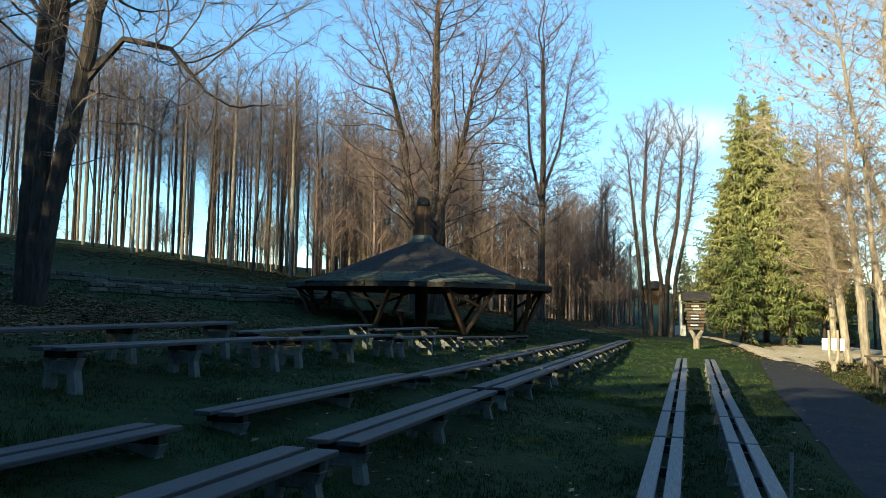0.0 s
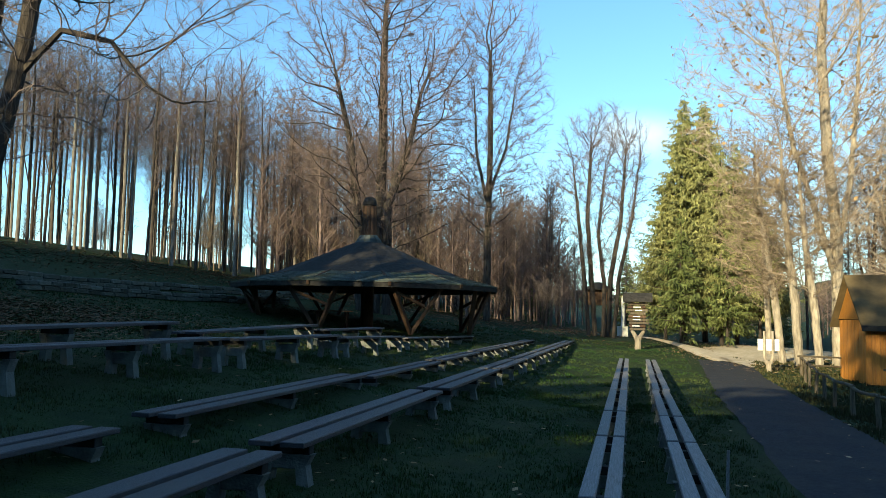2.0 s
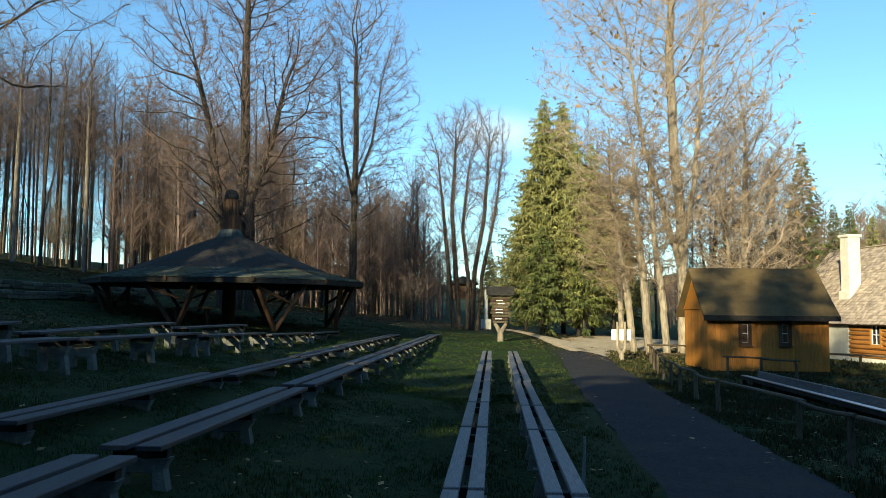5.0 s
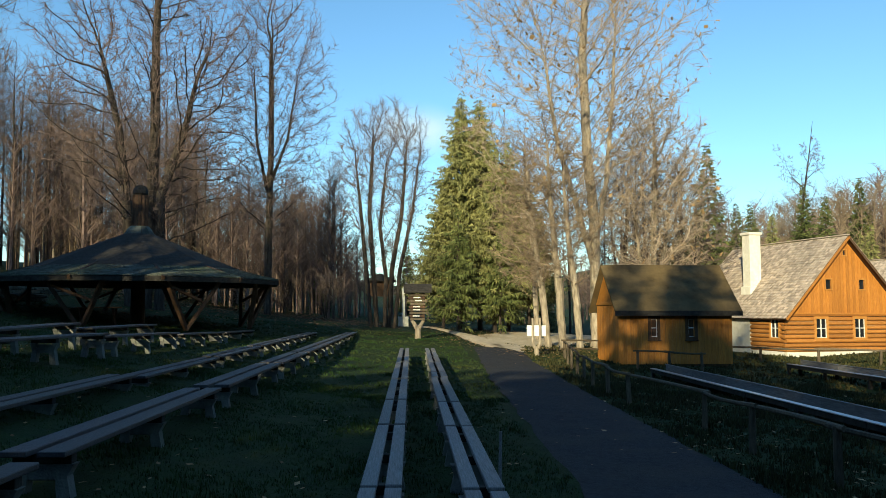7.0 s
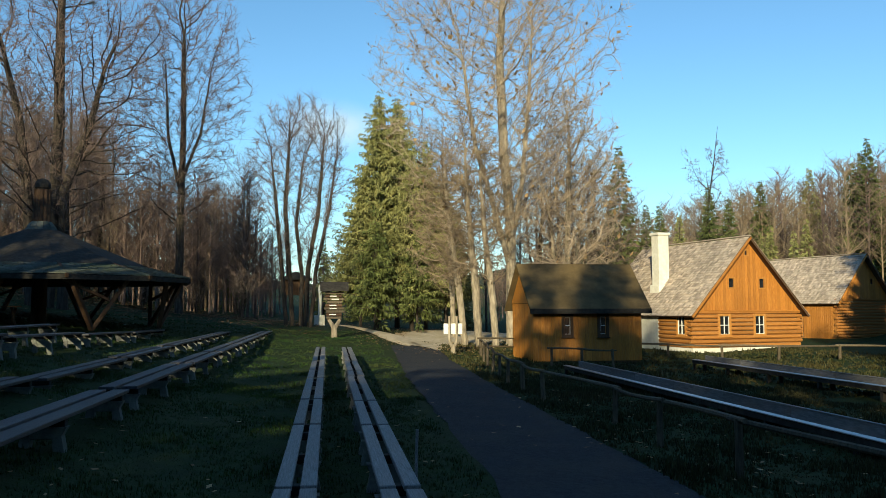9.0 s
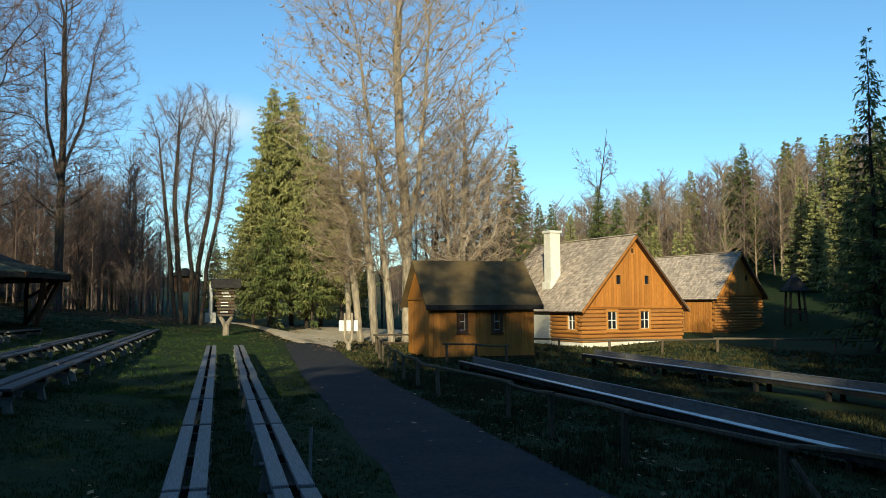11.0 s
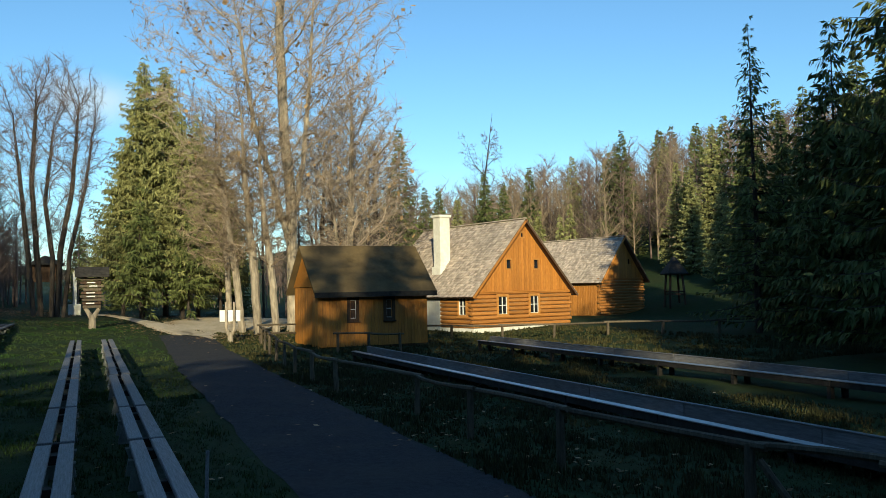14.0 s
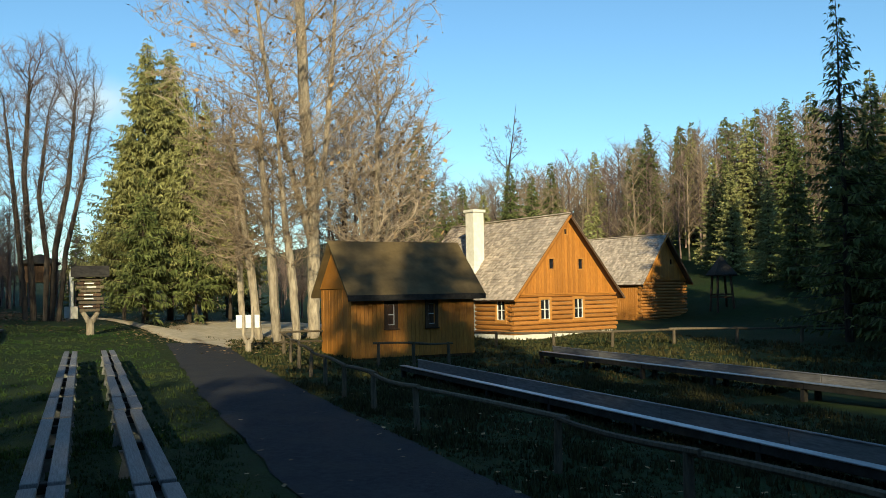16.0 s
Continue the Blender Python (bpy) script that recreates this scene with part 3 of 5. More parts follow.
def log_house(x0, x1, y0, y1, zg, zw, zr, label, seed, front_wins, side_wins, attic, boards_side=0.0, plaster_from=None, over=0.42, base_h=0.32):
    """A log cottage with its gable to -y: plinth, single logs, boarded gable, shingled roof."""
    th = empty("log_cottage", Matrix.Identity(4), label, "house")
    xm, lh = (x0 + x1) / 2, 0.21
    part("plinth", box_bm((x0 - 0.02, y0 - 0.02, zg - 1.3), (x1 + 0.02, y1, zg + base_h - 0.1)), M["plaster"], th, "whitewashed stone plinth")
    part("wall_core", box_bm((x0 + 0.06, y0 + 0.10, zg + base_h - 0.1), (x1 - 0.06, y1 - 0.06, zw)), M["chink"], th, "pale chinking between the logs")
    rng = random.Random(seed)
    n = int((zw - zg - base_h + 0.1) / lh)
    lh = (zw - zg - base_h + 0.1) / n
    for i in range(n):
        z = zg + base_h - 0.1 + lh * (i + 0.5)
        r = lh * 0.5 * rng.uniform(0.93, 0.99)
        fh = [(c - w / 2 - 0.13, c + w / 2 + 0.13) for c, zz, w, h in front_wins if zz - 0.13 < z < zz + h + 0.13]
        for a, b in spans(x0 - (0.16 if i % 2 else 0.05), x1 + (0.16 if i % 2 else 0.05), fh):
            part("log", log_bm((a, y0 + 0.05, z), (b, y0 + 0.05, z), r), M["log"], th)
        sh = [(c - w / 2 - 0.13, c + w / 2 + 0.13) for c, zz, w, h in side_wins if zz - 0.13 < z < zz + h + 0.13]
        for a, b in spans(y0 + boards_side + (0.2 if boards_side == 0 else 0), plaster_from or y1, sh):
            part("log", log_bm((x0 + 0.05, a, z), (x0 + 0.05, b, z), r), M["log"], th)
        part("log", log_bm((x1 - 0.05, y0 + 0.2, z), (x1 - 0.05, y1, z), r), M["log"], th)
    if plaster_from:
        part("plaster_wall", box_bm((x0 - 0.06, plaster_from + 0.004, zg - 0.3), (x0 + 0.059, y1 - 0.07, zw - 0.004)), M["plaster"], th, "whitewashed rear side wall")
    if boards_side:
        k = int(boards_side / 0.17)
        for i in range(k):
            part("side_board", box_bm((x0 - 0.03, y0 + 0.02 + i * 0.17, zg + 0.1), (x0 + 0.0 + rng.uniform(0, 0.015), y0 + 0.02 + i * 0.17 + 0.16, zw), 0.006), M["board"], th)
    for c, zz, w, h in front_wins:
        window(th, c, y0, zz, w, h, "y")
    for c, zz, w, h in side_wins:
        window(th, x0, c, zz, w, h, "x")
    # gable boards
    slope = (zr - zw) / (xm - x0)
    w = 0.185
    k = int((x1 - x0) / w)
    w = (x1 - x0) / k
    part("gable_core", prism([(x0 + 0.1, zw), (x1 - 0.1, zw), (xm, zr - 0.12)], y0 + 0.04, y1 - 0.05), M["board"], th)
    for i in range(k):
        a, b = x0 + i * w, x0 + (i + 1) * w - 0.012
        za, zb = zr - abs(a - xm) * slope, zr - abs(b - xm) * slope
        lo = zw - 0.02
        holes = [(zz, zz + h) for c, zz, ww, h in attic if c - ww / 2 < (a + b) / 2 < c + ww / 2]
        d = rng.uniform(0, 0.012)
        if holes:
            part("gable_board", prism([(a, lo), (b, lo), (b, holes[0][0]), (a, holes[0][0])], y0 - 0.02 - d, y0 + 0.03), M["board"], th)
            part("gable_board", prism([(a, holes[0][1]), (b, holes[0][1]), (b, zb), (a, za)], y0 - 0.02 - d, y0 + 0.03), M["board"], th)
        else:
            part("gable_board", prism([(a, lo), (b, lo), (b, max(zb, lo + 0.02)), (a, max(za, lo + 0.02))], y0 - 0.02 - d, y0 + 0.03), M["board"], th)
    for c, zz, ww, h in attic:
        aw = part("attic_window", box_bm((c - ww / 2, y0 + 0.032, zz), (c + ww / 2, y0 + 0.038, zz + h)), M["glass"], th, "small dark attic opening")
        for lo, hi in (((c - ww / 2 - 0.07, y0 - 0.06, zz - 0.07), (c - ww / 2, y0, zz + h + 0.07)), ((c + ww / 2, y0 - 0.06, zz - 0.07), (c + ww / 2 + 0.07, y0, zz + h + 0.07)), ((c - ww / 2, y0 - 0.06, zz + h), (c + ww / 2, y0, zz + h + 0.07)), ((c - ww / 2, y0 - 0.06, zz - 0.07), (c + ww / 2, y0, zz))):
            part("frame", box_bm(lo, hi), M["trim"], aw)
    part("drip_board", box_bm((x0 - 0.05, y0 - 0.09, zw - 0.1), (x1 + 0.05, y0 - 0.02, zw - 0.03), 0.008), M["board"], th)
    # roof
    ln = math.hypot(xm - x0, zr - zw)
    ux, uz = (xm - x0) / ln, (zr - zw) / ln
    for s, xe in ((-1, x0), (1, x1)):
        up = Vector((-s * ux, 0, uz))
        low = Vector((xe, 0, zw)) - up * (over / ux * 0.8)
        rise = ln + over / ux * 0.8
        nrm = Vector((s * uz, 0, ux))
        o = low + nrm * 0.06
        bm = bmesh.new()
        e = [o, o + up * rise]
        vs = []
        for yy in (y0 - over, y1 + over):
            for p, h in ((e[0], 0), (e[1], 0), (e[1], -0.09), (e[0], -0.09)):
                q = p + nrm * h
                vs.append(bm.verts.new((q.x, yy, q.z)))
        for f in ((0, 1, 2, 3), (7, 6, 5, 4), (0, 4, 5, 1), (1, 5, 6, 2), (2, 6, 7, 3), (3, 7, 4, 0)):
            bm.faces.new([vs[q] for q in f])
        bmesh.ops.recalc_face_normals(bm, faces=bm.faces)
        rf = part("roof", bm, M["strut"], th, "boarded roof slope under shingles")
        if s < 0:
            shingle_slope("shingles", Vector((o.x, y1 + over, o.z)) + nrm * 0.002, Vector((0, -1, 0)), up, y1 - y0 + 2 * over, rise, rf, M["shingle"], seed)
        else:
            shingle_slope("shingles", Vector((o.x, y0 - over, o.z)) + nrm * 0.002, Vector((0, 1, 0)), up, y1 - y0 + 2 * over, rise, rf, M["shingle"], seed + 1)
        a = Vector((o.x, y0 - over - 0.02, o.z)) - nrm * 0.08
        part("bargeboard", bar_bm(a, a + up * (rise + 0.05), 0.04, 0.13, 0.006), M["board"] if s < 0 else M["strut"], th)
    part("ridge_cap", bar_bm((xm, y0 - over, zr + 0.12), (xm, y1 + over, zr + 0.12), 0.2, 0.06, 0.02), M["shingle"], th)
    return th


house = log_house(31.25, 38.55, 33.0, 42.3, -0.75, 1.52, 5.5, "honey log cottage with shingled roof and white chimney", 11,
                  [(33.35, 0.2, 0.62, 0.98), (35.75, 0.2, 0.62, 0.98)], [(33.95, 0.2, 0.62, 0.98)],
                  [(33.85, 2.75, 0.36, 0.5), (35.95, 2.75, 0.36, 0.5), (34.9, 4.55, 0.2, 0.26)], plaster_from=36.0)
rear_house = log_house(41.45, 46.6, 32.2, 41.0, -1.7, 1.55, 4.7, "second log cottage with shingled roof partly in shade", 23,
          [], [], [(44.9, 2.6, 0.3, 0.4)], boards_side=3.2)


house.matrix_basis = Matrix.Translation((34.39, 33.24, 0.34)) @ Matrix.Rotation(radians(-4.9), 4, "Z") @ Matrix.Translation((-34.9, -33.0, 0))
NEARER = Matrix.Translation((0, 0, 2)) @ Matrix.Scale(0.91, 4) @ Matrix.Translation((0, 0, -2))
rear_house.matrix_basis = NEARER @ Matrix.Translation((52.62, 39.89, 1.07)) @ Matrix.Rotation(radians(-2.8), 4, "Z") @ Matrix.Translation((-44.0, -32.2, 0))


def chimney():
    part("chimney_shaft", box_bm((32.15, 37.15, 2.2), (32.87, 37.87, 5.95), 0.02), M["plaster"], house, "whitewashed brick chimney")
    part("chimney_collar", box_bm((32.05, 37.05, 2.5), (32.97, 37.97, 3.0), 0.03), M["plaster"], house)
    part("chimney_cap", box_bm((32.07, 37.07, 5.95), (32.95, 37.95, 6.1), 0.02), M["plaster"], house)


chimney()


# ---- shed ----


def shed():
    """A boarded hut with a felt roof; local x runs along its long front, which faces local -y."""
    zg = -0.38
    m = Matrix.Translation(W(32.0, 8.26, 0.21) + Vector((0.49, 1.05, 0))) @ Matrix.Rotation(radians(1.5) - AX, 4, "Z")
    th = empty("shed", m, "amber boarded shed with dark felt roof and small windows", "shed")
    L, D, ze, zr = 5.4, 4.5, 1.74, 3.77
    x0, x1, y0, y1 = 0.3, L - 0.3, 0.4, D - 0.4
    ym = D / 2
    zw = ze + 0.25
    part("wall_core", box_bm((x0 + 0.04, y0 + 0.04, zg - 0.2), (x1 - 0.04, y1 - 0.04, zw)), M["strut"], th)
    wins = [(1.75, 0.66, 0.26, 0.74), (3.35, 0.66, 0.26, 0.74)]
    k = int((x1 - x0) / 0.15)
    w = (x1 - x0) / k
    rng = random.Random(8)
    for i in range(k):
        a, b = x0 + i * w, x0 + (i + 1) * w - 0.01
        holes = [(zz, zz + h) for c, zz, ww, h in wins if c - ww / 2 - 0.02 < (a + b) / 2 < c + ww / 2 + 0.02]
        for lo, hi in spans(zg - 0.1, zw + 0.1, holes):
            part("board", box_bm((a, y0 - rng.uniform(0, 0.012), lo), (b, y0 + 0.035, hi)), M["shed_board"], th)
    for c, zz, ww, h in wins:
        window(th, c, y0, zz, ww, h, "y", 2, 1, "strut")
    k = int((y1 - y0) / 0.15)
    w = (y1 - y0) / k
    slope = (zr - ze) / ym
    for i in range(k):
        a, b = y0 + i * w, y0 + (i + 1) * w - 0.01
        for xa, xb in ((x0 - rng.uniform(0, 0.012), x0 + 0.035), (x1 - 0.035, x1 + rng.uniform(0, 0.012))):
            part("board", box_bm((xa, a, zg - 0.1), (xb, b, zw - 0.02)), M["shed_board"], th)
    tri = [(y0, zw), (y1, zw), (ym, zr - 0.12)]
    for xa, xb in ((x0 - 0.05, x0 + 0.0), (x1, x1 + 0.05)):
        bm = prism(tri, xa, xb)
        bmesh.ops.transform(bm, matrix=Matrix(((0, 1, 0, 0), (1, 0, 0, 0), (0, 0, 1, 0), (0, 0, 0, 1))), verts=bm.verts)
        bmesh.ops.recalc_face_normals(bm, faces=bm.faces)
        part("gable", bm, M["shed_board"], th)
    ln = math.hypot(ym, zr - ze)
    for s in (-1, 1):
        bm = bmesh.new()
        ye = 0.0 if s < 0 else D
        pts = [(ye, ze), (ym, zr), (ym, zr - 0.1), (ye, ze - 0.1)]
        vs = [bm.verts.new((xx, yy, zz)) for xx in (0, L) for yy, zz in pts]
        for f in ((0, 1, 2, 3), (7, 6, 5, 4), (0, 4, 5, 1), (1, 5, 6, 2), (2, 6, 7, 3), (3, 7, 4, 0)):
            bm.faces.new([vs[q] for q in f])
        bmesh.ops.recalc_face_normals(bm, faces=bm.faces)
        rf = part("roof", bm, M["felt"], th, "dark bitumen felt roof slope")
    part("fascia", box_bm((0, -0.03, ze - 0.2), (L, -0.003, ze + 0.01)), M["beam_dark"], th)
    part("corner_post", box_bm((x0 - 0.07, y0 - 0.05, zg - 0.15), (x0 + 0.05, y0 + 0.02 - 0.035, zw)), M["shed_board"], th)


shed()

# ---- troughs in front of the houses ----


def trough(v, u0, u1, z0, label):
    th = empty("water_trough", Matrix.Translation(W(u0, v, 0)) @ Matrix.Rotation(-AX, 4, "Z"), label, "trough", "long troughs")
    n = int((u1 - u0) / 2.5)
    step = (u1 - u0) / n
    for i in range(n):
        a, b = i * step, (i + 1) * step - 0.012
        # underside shade is put into the black of front boards and legs
        part("front_board", box_bm((-0.03, a, z0 - 0.07), (0.02, b, z0 + 0.05), 0.006), M["beam_dark"], th)
        part("front_rim", box_bm((-0.05, a, z0 + 0.052), (0.13, b, z0 + 0.075), 0.006), M["metal"], th, "bright sheet-metal rim")
        part("floor_board", box_bm((0.022, a, z0 - 0.068), (0.495, b, z0 - 0.03)), M["plank_dark"], th)
        part("back_board", box_bm((0.50, a, z0 - 0.07), (0.54, b, z0 + 0.19), 0.006), M["plank"], th, "grey weathered back board")
        part("back_rim", box_bm((0.485, a, z0 + 0.192), (0.555, b, z0 + 0.215), 0.005), M["plank"], th)
    for i in range(n + 1):
        y = min(i * step, u1 - u0 - 0.1)
        p = W(u0 + y, v + 0.4)
        zb = float(lie(p.x, p.y)) - 0.15
        for x in (0.05, 0.46):
            part("leg", box_bm((x - 0.05, y, zb), (x + 0.05, y + 0.1, z0 - 0.072)), M["beam_dark"], th)
        part("batten", box_bm((0.542, y, z0 - 0.07), (0.575, y + 0.08, z0 + 0.19)), M["plank_dark"], th)
    return th


trough(8.22, -4.0, 27.6, -0.07, "long low trough of grey boards with metal rim")
trough(13.9, 0.0, 29.6, -0.06, "long low trough of grey boards with metal rim")

# ---- fences ----


def fence(points, height, rails, label, group, spacing=2.0, seed=1, brace=(), r=0.05):
    """Round posts and pole rails along a line on the ground."""
    rng = random.Random(seed)
    th = empty("pole_fence", Matrix.Identity(4), label, "fence", group)
    stations = []
    for a, b in zip(points, points[1:]):
        a, b = Vector((*a, 0)), Vector((*b, 0))
        k = max(1, round((b - a).length / spacing))
        stations += [a.lerp(b, i / k) for i in range(k)]
    stations.append(Vector((*points[-1], 0)))
    tops = []
    for i, p in enumerate(stations):
        g = G(p.x, p.y)
        lean = Vector((rng.uniform(-0.05, 0.05), rng.uniform(-0.05, 0.05), 0))
        top = g + lean + Vector((0, 0, height * rng.uniform(0.98, 1.08)))
        tops.append((g, top))
        part("post", pole_bm(g - Vector((0, 0, 0.2)), top, r * 1.25, r * 1.05, 8, 0.015, i), M["rail"], th)
        if i in brace:
            d = (stations[min(i + 1, len(stations) - 1)] - p).normalized()
            part("brace", pole_bm(G(p.x - d.x * 0.1, p.y - d.y * 0.1, height * 0.8), G(p.x - d.x * 0.7, p.y - d.y * 0.7, -0.05), r * 0.8, r * 0.7, 7, 0.02, i), M["rail"], th)
    for i, ((g1, t1), (g2, t2)) in enumerate(zip(tops, tops[1:])):
        d = (t2 - t1).normalized() * 0.18
        for f in rails:
            a, b = g1.lerp(t1, f), g2.lerp(t2, f)
            part("rail", pole_bm(a - d + Vector((0, 0, rng.uniform(0, 0.03))), b + d, r * rng.uniform(0.75, 0.95), r * rng.uniform(0.6, 0.8), 7, 0.05, i + 50), M["rail"], th)
    return th


def uv_points(*ps):
    return [tuple(W(u, v).xy) for u, v in ps]


fence(uv_points((0, 7.6), (3.2, 6.8), (6.1, 6.1), (7.45, 5.82), (10.0, 5.3), (12.3, 5.2), (15, 5.45), (18.5, 5.0), (23.2, 5.2), (30.8, 6.1), (36.5, 6.95)), 0.72, (0.97,), "rustic fence of rough poles along the lane", "lane fence", 2.5, 2, (3,), r=0.048)
fence(uv_points((36.5, 6.95), (37.2, 8.8)), 0.85, (0.5, 0.95), "short pole fence beside the shed", "lane fence", 1.9, 4)
fence([(24.4, 31.9), (29.7, 26.9), (34.3, 21.0), (40, 14)], 0.62, (0.95,), "low rail fence in front of the cottages", "yard fence", 2.6, 6, r=0.06)
fence(uv_points((30.6, 8.6), (30.9, 11.2)), 0.75, (0.95,), "short pole fence before the shed front", "yard fence", 1.4, 7)


# ---- signs ----


def notice_board(d, az):
    x, y = d * math.sin(radians(az)), d * math.cos(radians(az))
    g = G(x, y)
    th = empty("signpost", Matrix.Translation(g) @ Matrix.Rotation(radians(-az), 4, "Z") @ Matrix.Scale(0.93, 4), "roofed timber signpost with direction boards on forked trunk", "signpost")
    part("trunk", pole_bm((0, 0, -0.3), (0, 0, 0.78), 0.2, 0.17, 10, 0.02), M["bark_pale"], th, "pale debarked trunk foot")
    for s in (-1, 1):
        part("fork", pole_bm((s * 0.06, 0, 0.65), (s * 0.36, 0, 1.15), 0.14, 0.1, 9, 0.03), M["bark_pale"], th)
        part("upright", pole_bm((s * 0.35, 0, 1.08), (s * 0.34, 0, 2.95), 0.1, 0.08, 9, 0.02), M["strut"], th)
    rng = random.Random(4)
    for i in range(9):
        z = 1.14 + i * 0.185
        a, b = -0.5 - rng.uniform(-0.08, 0.14), 0.5 + rng.uniform(-0.08, 0.14)
        bd = part("board", box_bm((a, -0.16, z), (b, -0.125, z + 0.135), 0.008), M["strut"] if i % 3 == 1 else M["rail"], th)
        if i in (1, 3, 4, 6, 7):
            x0 = -0.32 + rng.uniform(0, 0.2)
            part("lettering", box_bm((x0, -0.166, z + 0.045), (x0 + 0.42, -0.162, z + 0.095)), M["white"], bd, "pale lettering bar")
    for s in (-1, 1):
        bm = bmesh.new()
        vs = [bm.verts.new(p) for p in ((-0.85, s * 0.5, 2.88), (0.85, s * 0.5, 2.88), (0.85, 0, 3.36), (-0.85, 0, 3.36), (-0.85, s * 0.5, 2.81), (0.85, s * 0.5, 2.81), (0.85, 0, 3.29), (-0.85, 0, 3.29))]
        for f in ((0, 1, 2, 3), (7, 6, 5, 4), (0, 4, 5, 1), (1, 5, 6, 2), (2, 6, 7, 3), (3, 7, 4, 0)):
            bm.faces.new([vs[q] for q in f])
        bmesh.ops.recalc_face_normals(bm, faces=bm.faces)
        part("roof_slope", bm, M["beam_dark"], th)
    return th


def white_pillar(d, az):
    x, y = d * math.sin(radians(az)), d * math.cos(radians(az))
    th = empty("wayside_pillar", Matrix.Translation(G(x, y)) @ Matrix.Rotation(radians(-az), 4, "Z"), "slender white pillar on a broad white base", "pillar")
    part("base", box_bm((-0.4, -0.35, -0.2), (0.4, 0.35, 0.75), 0.03), M["plaster"], th)
    part("shaft", box_bm((-0.13, -0.13, 0.75), (0.13, 0.13, 2.9), 0.02), M["white"], th)
    part("cap", box_bm((-0.2, -0.2, 2.9), (0.2, 0.2, 3.02), 0.02), M["white"], th)


def raised_hut(d, az):
    x, y = d * math.sin(radians(az)), d * math.cos(radians(az))
    th = empty("raised_hut", Matrix.Translation(G(x, y)) @ Matrix.Rotation(radians(-az), 4, "Z"), "small brown wooden hut on posts behind the alders", "hut")
    for sx, sy in itertools.product((-1, 1), (-1, 1)):
        part("post", bar_bm((sx * 0.8, sy * 0.7, -0.2), (sx * 0.8, sy * 0.7, 2.2), 0.14, 0.14), M["strut"], th)
    for i in range(10):
        part("board", box_bm((-0.9 + i * 0.18, -0.8, 2.2), (-0.73 + i * 0.18, -0.76, 3.4)), M["strut"], th)
    part("hut_body", box_bm((-0.9, -0.75, 2.2), (0.9, 0.8, 3.4)), M["strut"], th)
    bm = bmesh.new()
    rings = [[bm.verts.new((r * sx, r * sy, z)) for sx, sy in ((-1, -1), (1, -1), (1, 1), (-1, 1))] for r, z in ((1.2, 3.35), (1.2, 3.42), (0.1, 4.0))]
    for a, b in zip(rings, rings[1:]):
        for k in range(4):
            bm.faces.new((a[k], a[(k + 1) % 4], b[(k + 1) % 4], b[k]))
    bm.faces.new(rings[0][::-1])
    bm.faces.new(rings[-1])
    part("roof", bm, M["beam_dark"], th)


notice_board(46.0, 17.75)
white_pillar(62.0, 16.75)
raised_hut(64.0, 15.1)


def panel_sign(d, az):
    x, y = d * math.sin(radians(az)), d * math.cos(radians(az))
    th = empty("info_sign", Matrix.Translation(G(x, y)) @ Matrix.Rotation(radians(-az), 4, "Z"), "white panel fixed to a forked grey post", "sign")
    part("foot", pole_bm((0, 0, -0.2), (0, 0, 0.45), 0.13, 0.11, 9, 0.01), M["bark_pale"], th)
    for s in (-1, 1):
        part("prong", pole_bm((s * 0.08, 0, 0.35), (s * 0.17, 0, 0.65), 0.075, 0.06, 8, 0.01), M["bark_pale"], th)
        part("prong", pole_bm((s * 0.17, 0, 0.6), (s * 0.17, 0, 1.75), 0.06, 0.05, 8, 0.01), M["bark_pale"], th)
    part("panel", box_bm((-0.44, 0.1, 0.9), (0.44, 0.14, 1.4), 0.008), M["white"], th, "blank white panel")
    return th


panel_sign(38.0, 26.1)

# ---- bell tower in the yard ----


def bell_tower(d, az):
    x, y = d * math.sin(radians(az)), d * math.cos(radians(az))
    th = empty("bell_tower", Matrix.Translation(G(x, y)) @ Matrix.Rotation(radians(-az + 20), 4, "Z") @ Matrix.Diagonal((0.75, 0.75, 0.9, 1)), "small open wooden tower with pointed shingle roof", "tower")
    for sx, sy in itertools.product((-1, 1), (-1, 1)):
        part("post", bar_bm((sx * 0.75, sy * 0.75, -0.2), (sx * 0.55, sy * 0.55, 2.6), 0.16, 0.16, 0.01), M["strut"], th)
    for z in (0.9, 1.1):
        for s in (-1, 1):
            part("rail", bar_bm((-0.75, s * 0.69, z), (0.75, s * 0.69, z), 0.08, 0.1), M["strut"], th)
            part("rail", bar_bm((s * 0.69, -0.75, z), (s * 0.69, 0.75, z), 0.08, 0.1), M["strut"], th)
    bm = bmesh.new()
    rings = [[bm.verts.new((r * sx, r * sy, z)) for sx, sy in ((-1, -1), (1, -1), (1, 1), (-1, 1))] for r, z in ((0.95, 2.42), (1.0, 2.5), (0.5, 3.2), (0.06, 3.85))]
    for a, b in zip(rings, rings[1:]):
        for k in range(4):
            bm.faces.new((a[k], a[(k + 1) % 4], b[(k + 1) % 4], b[k]))
    bm.faces.new(rings[0][::-1])
    bm.faces.new(rings[-1])
    part("roof", bm, M["beam_dark"], th)
    return th


bell_tower(60.0, 56.27)

# ---- trees ----


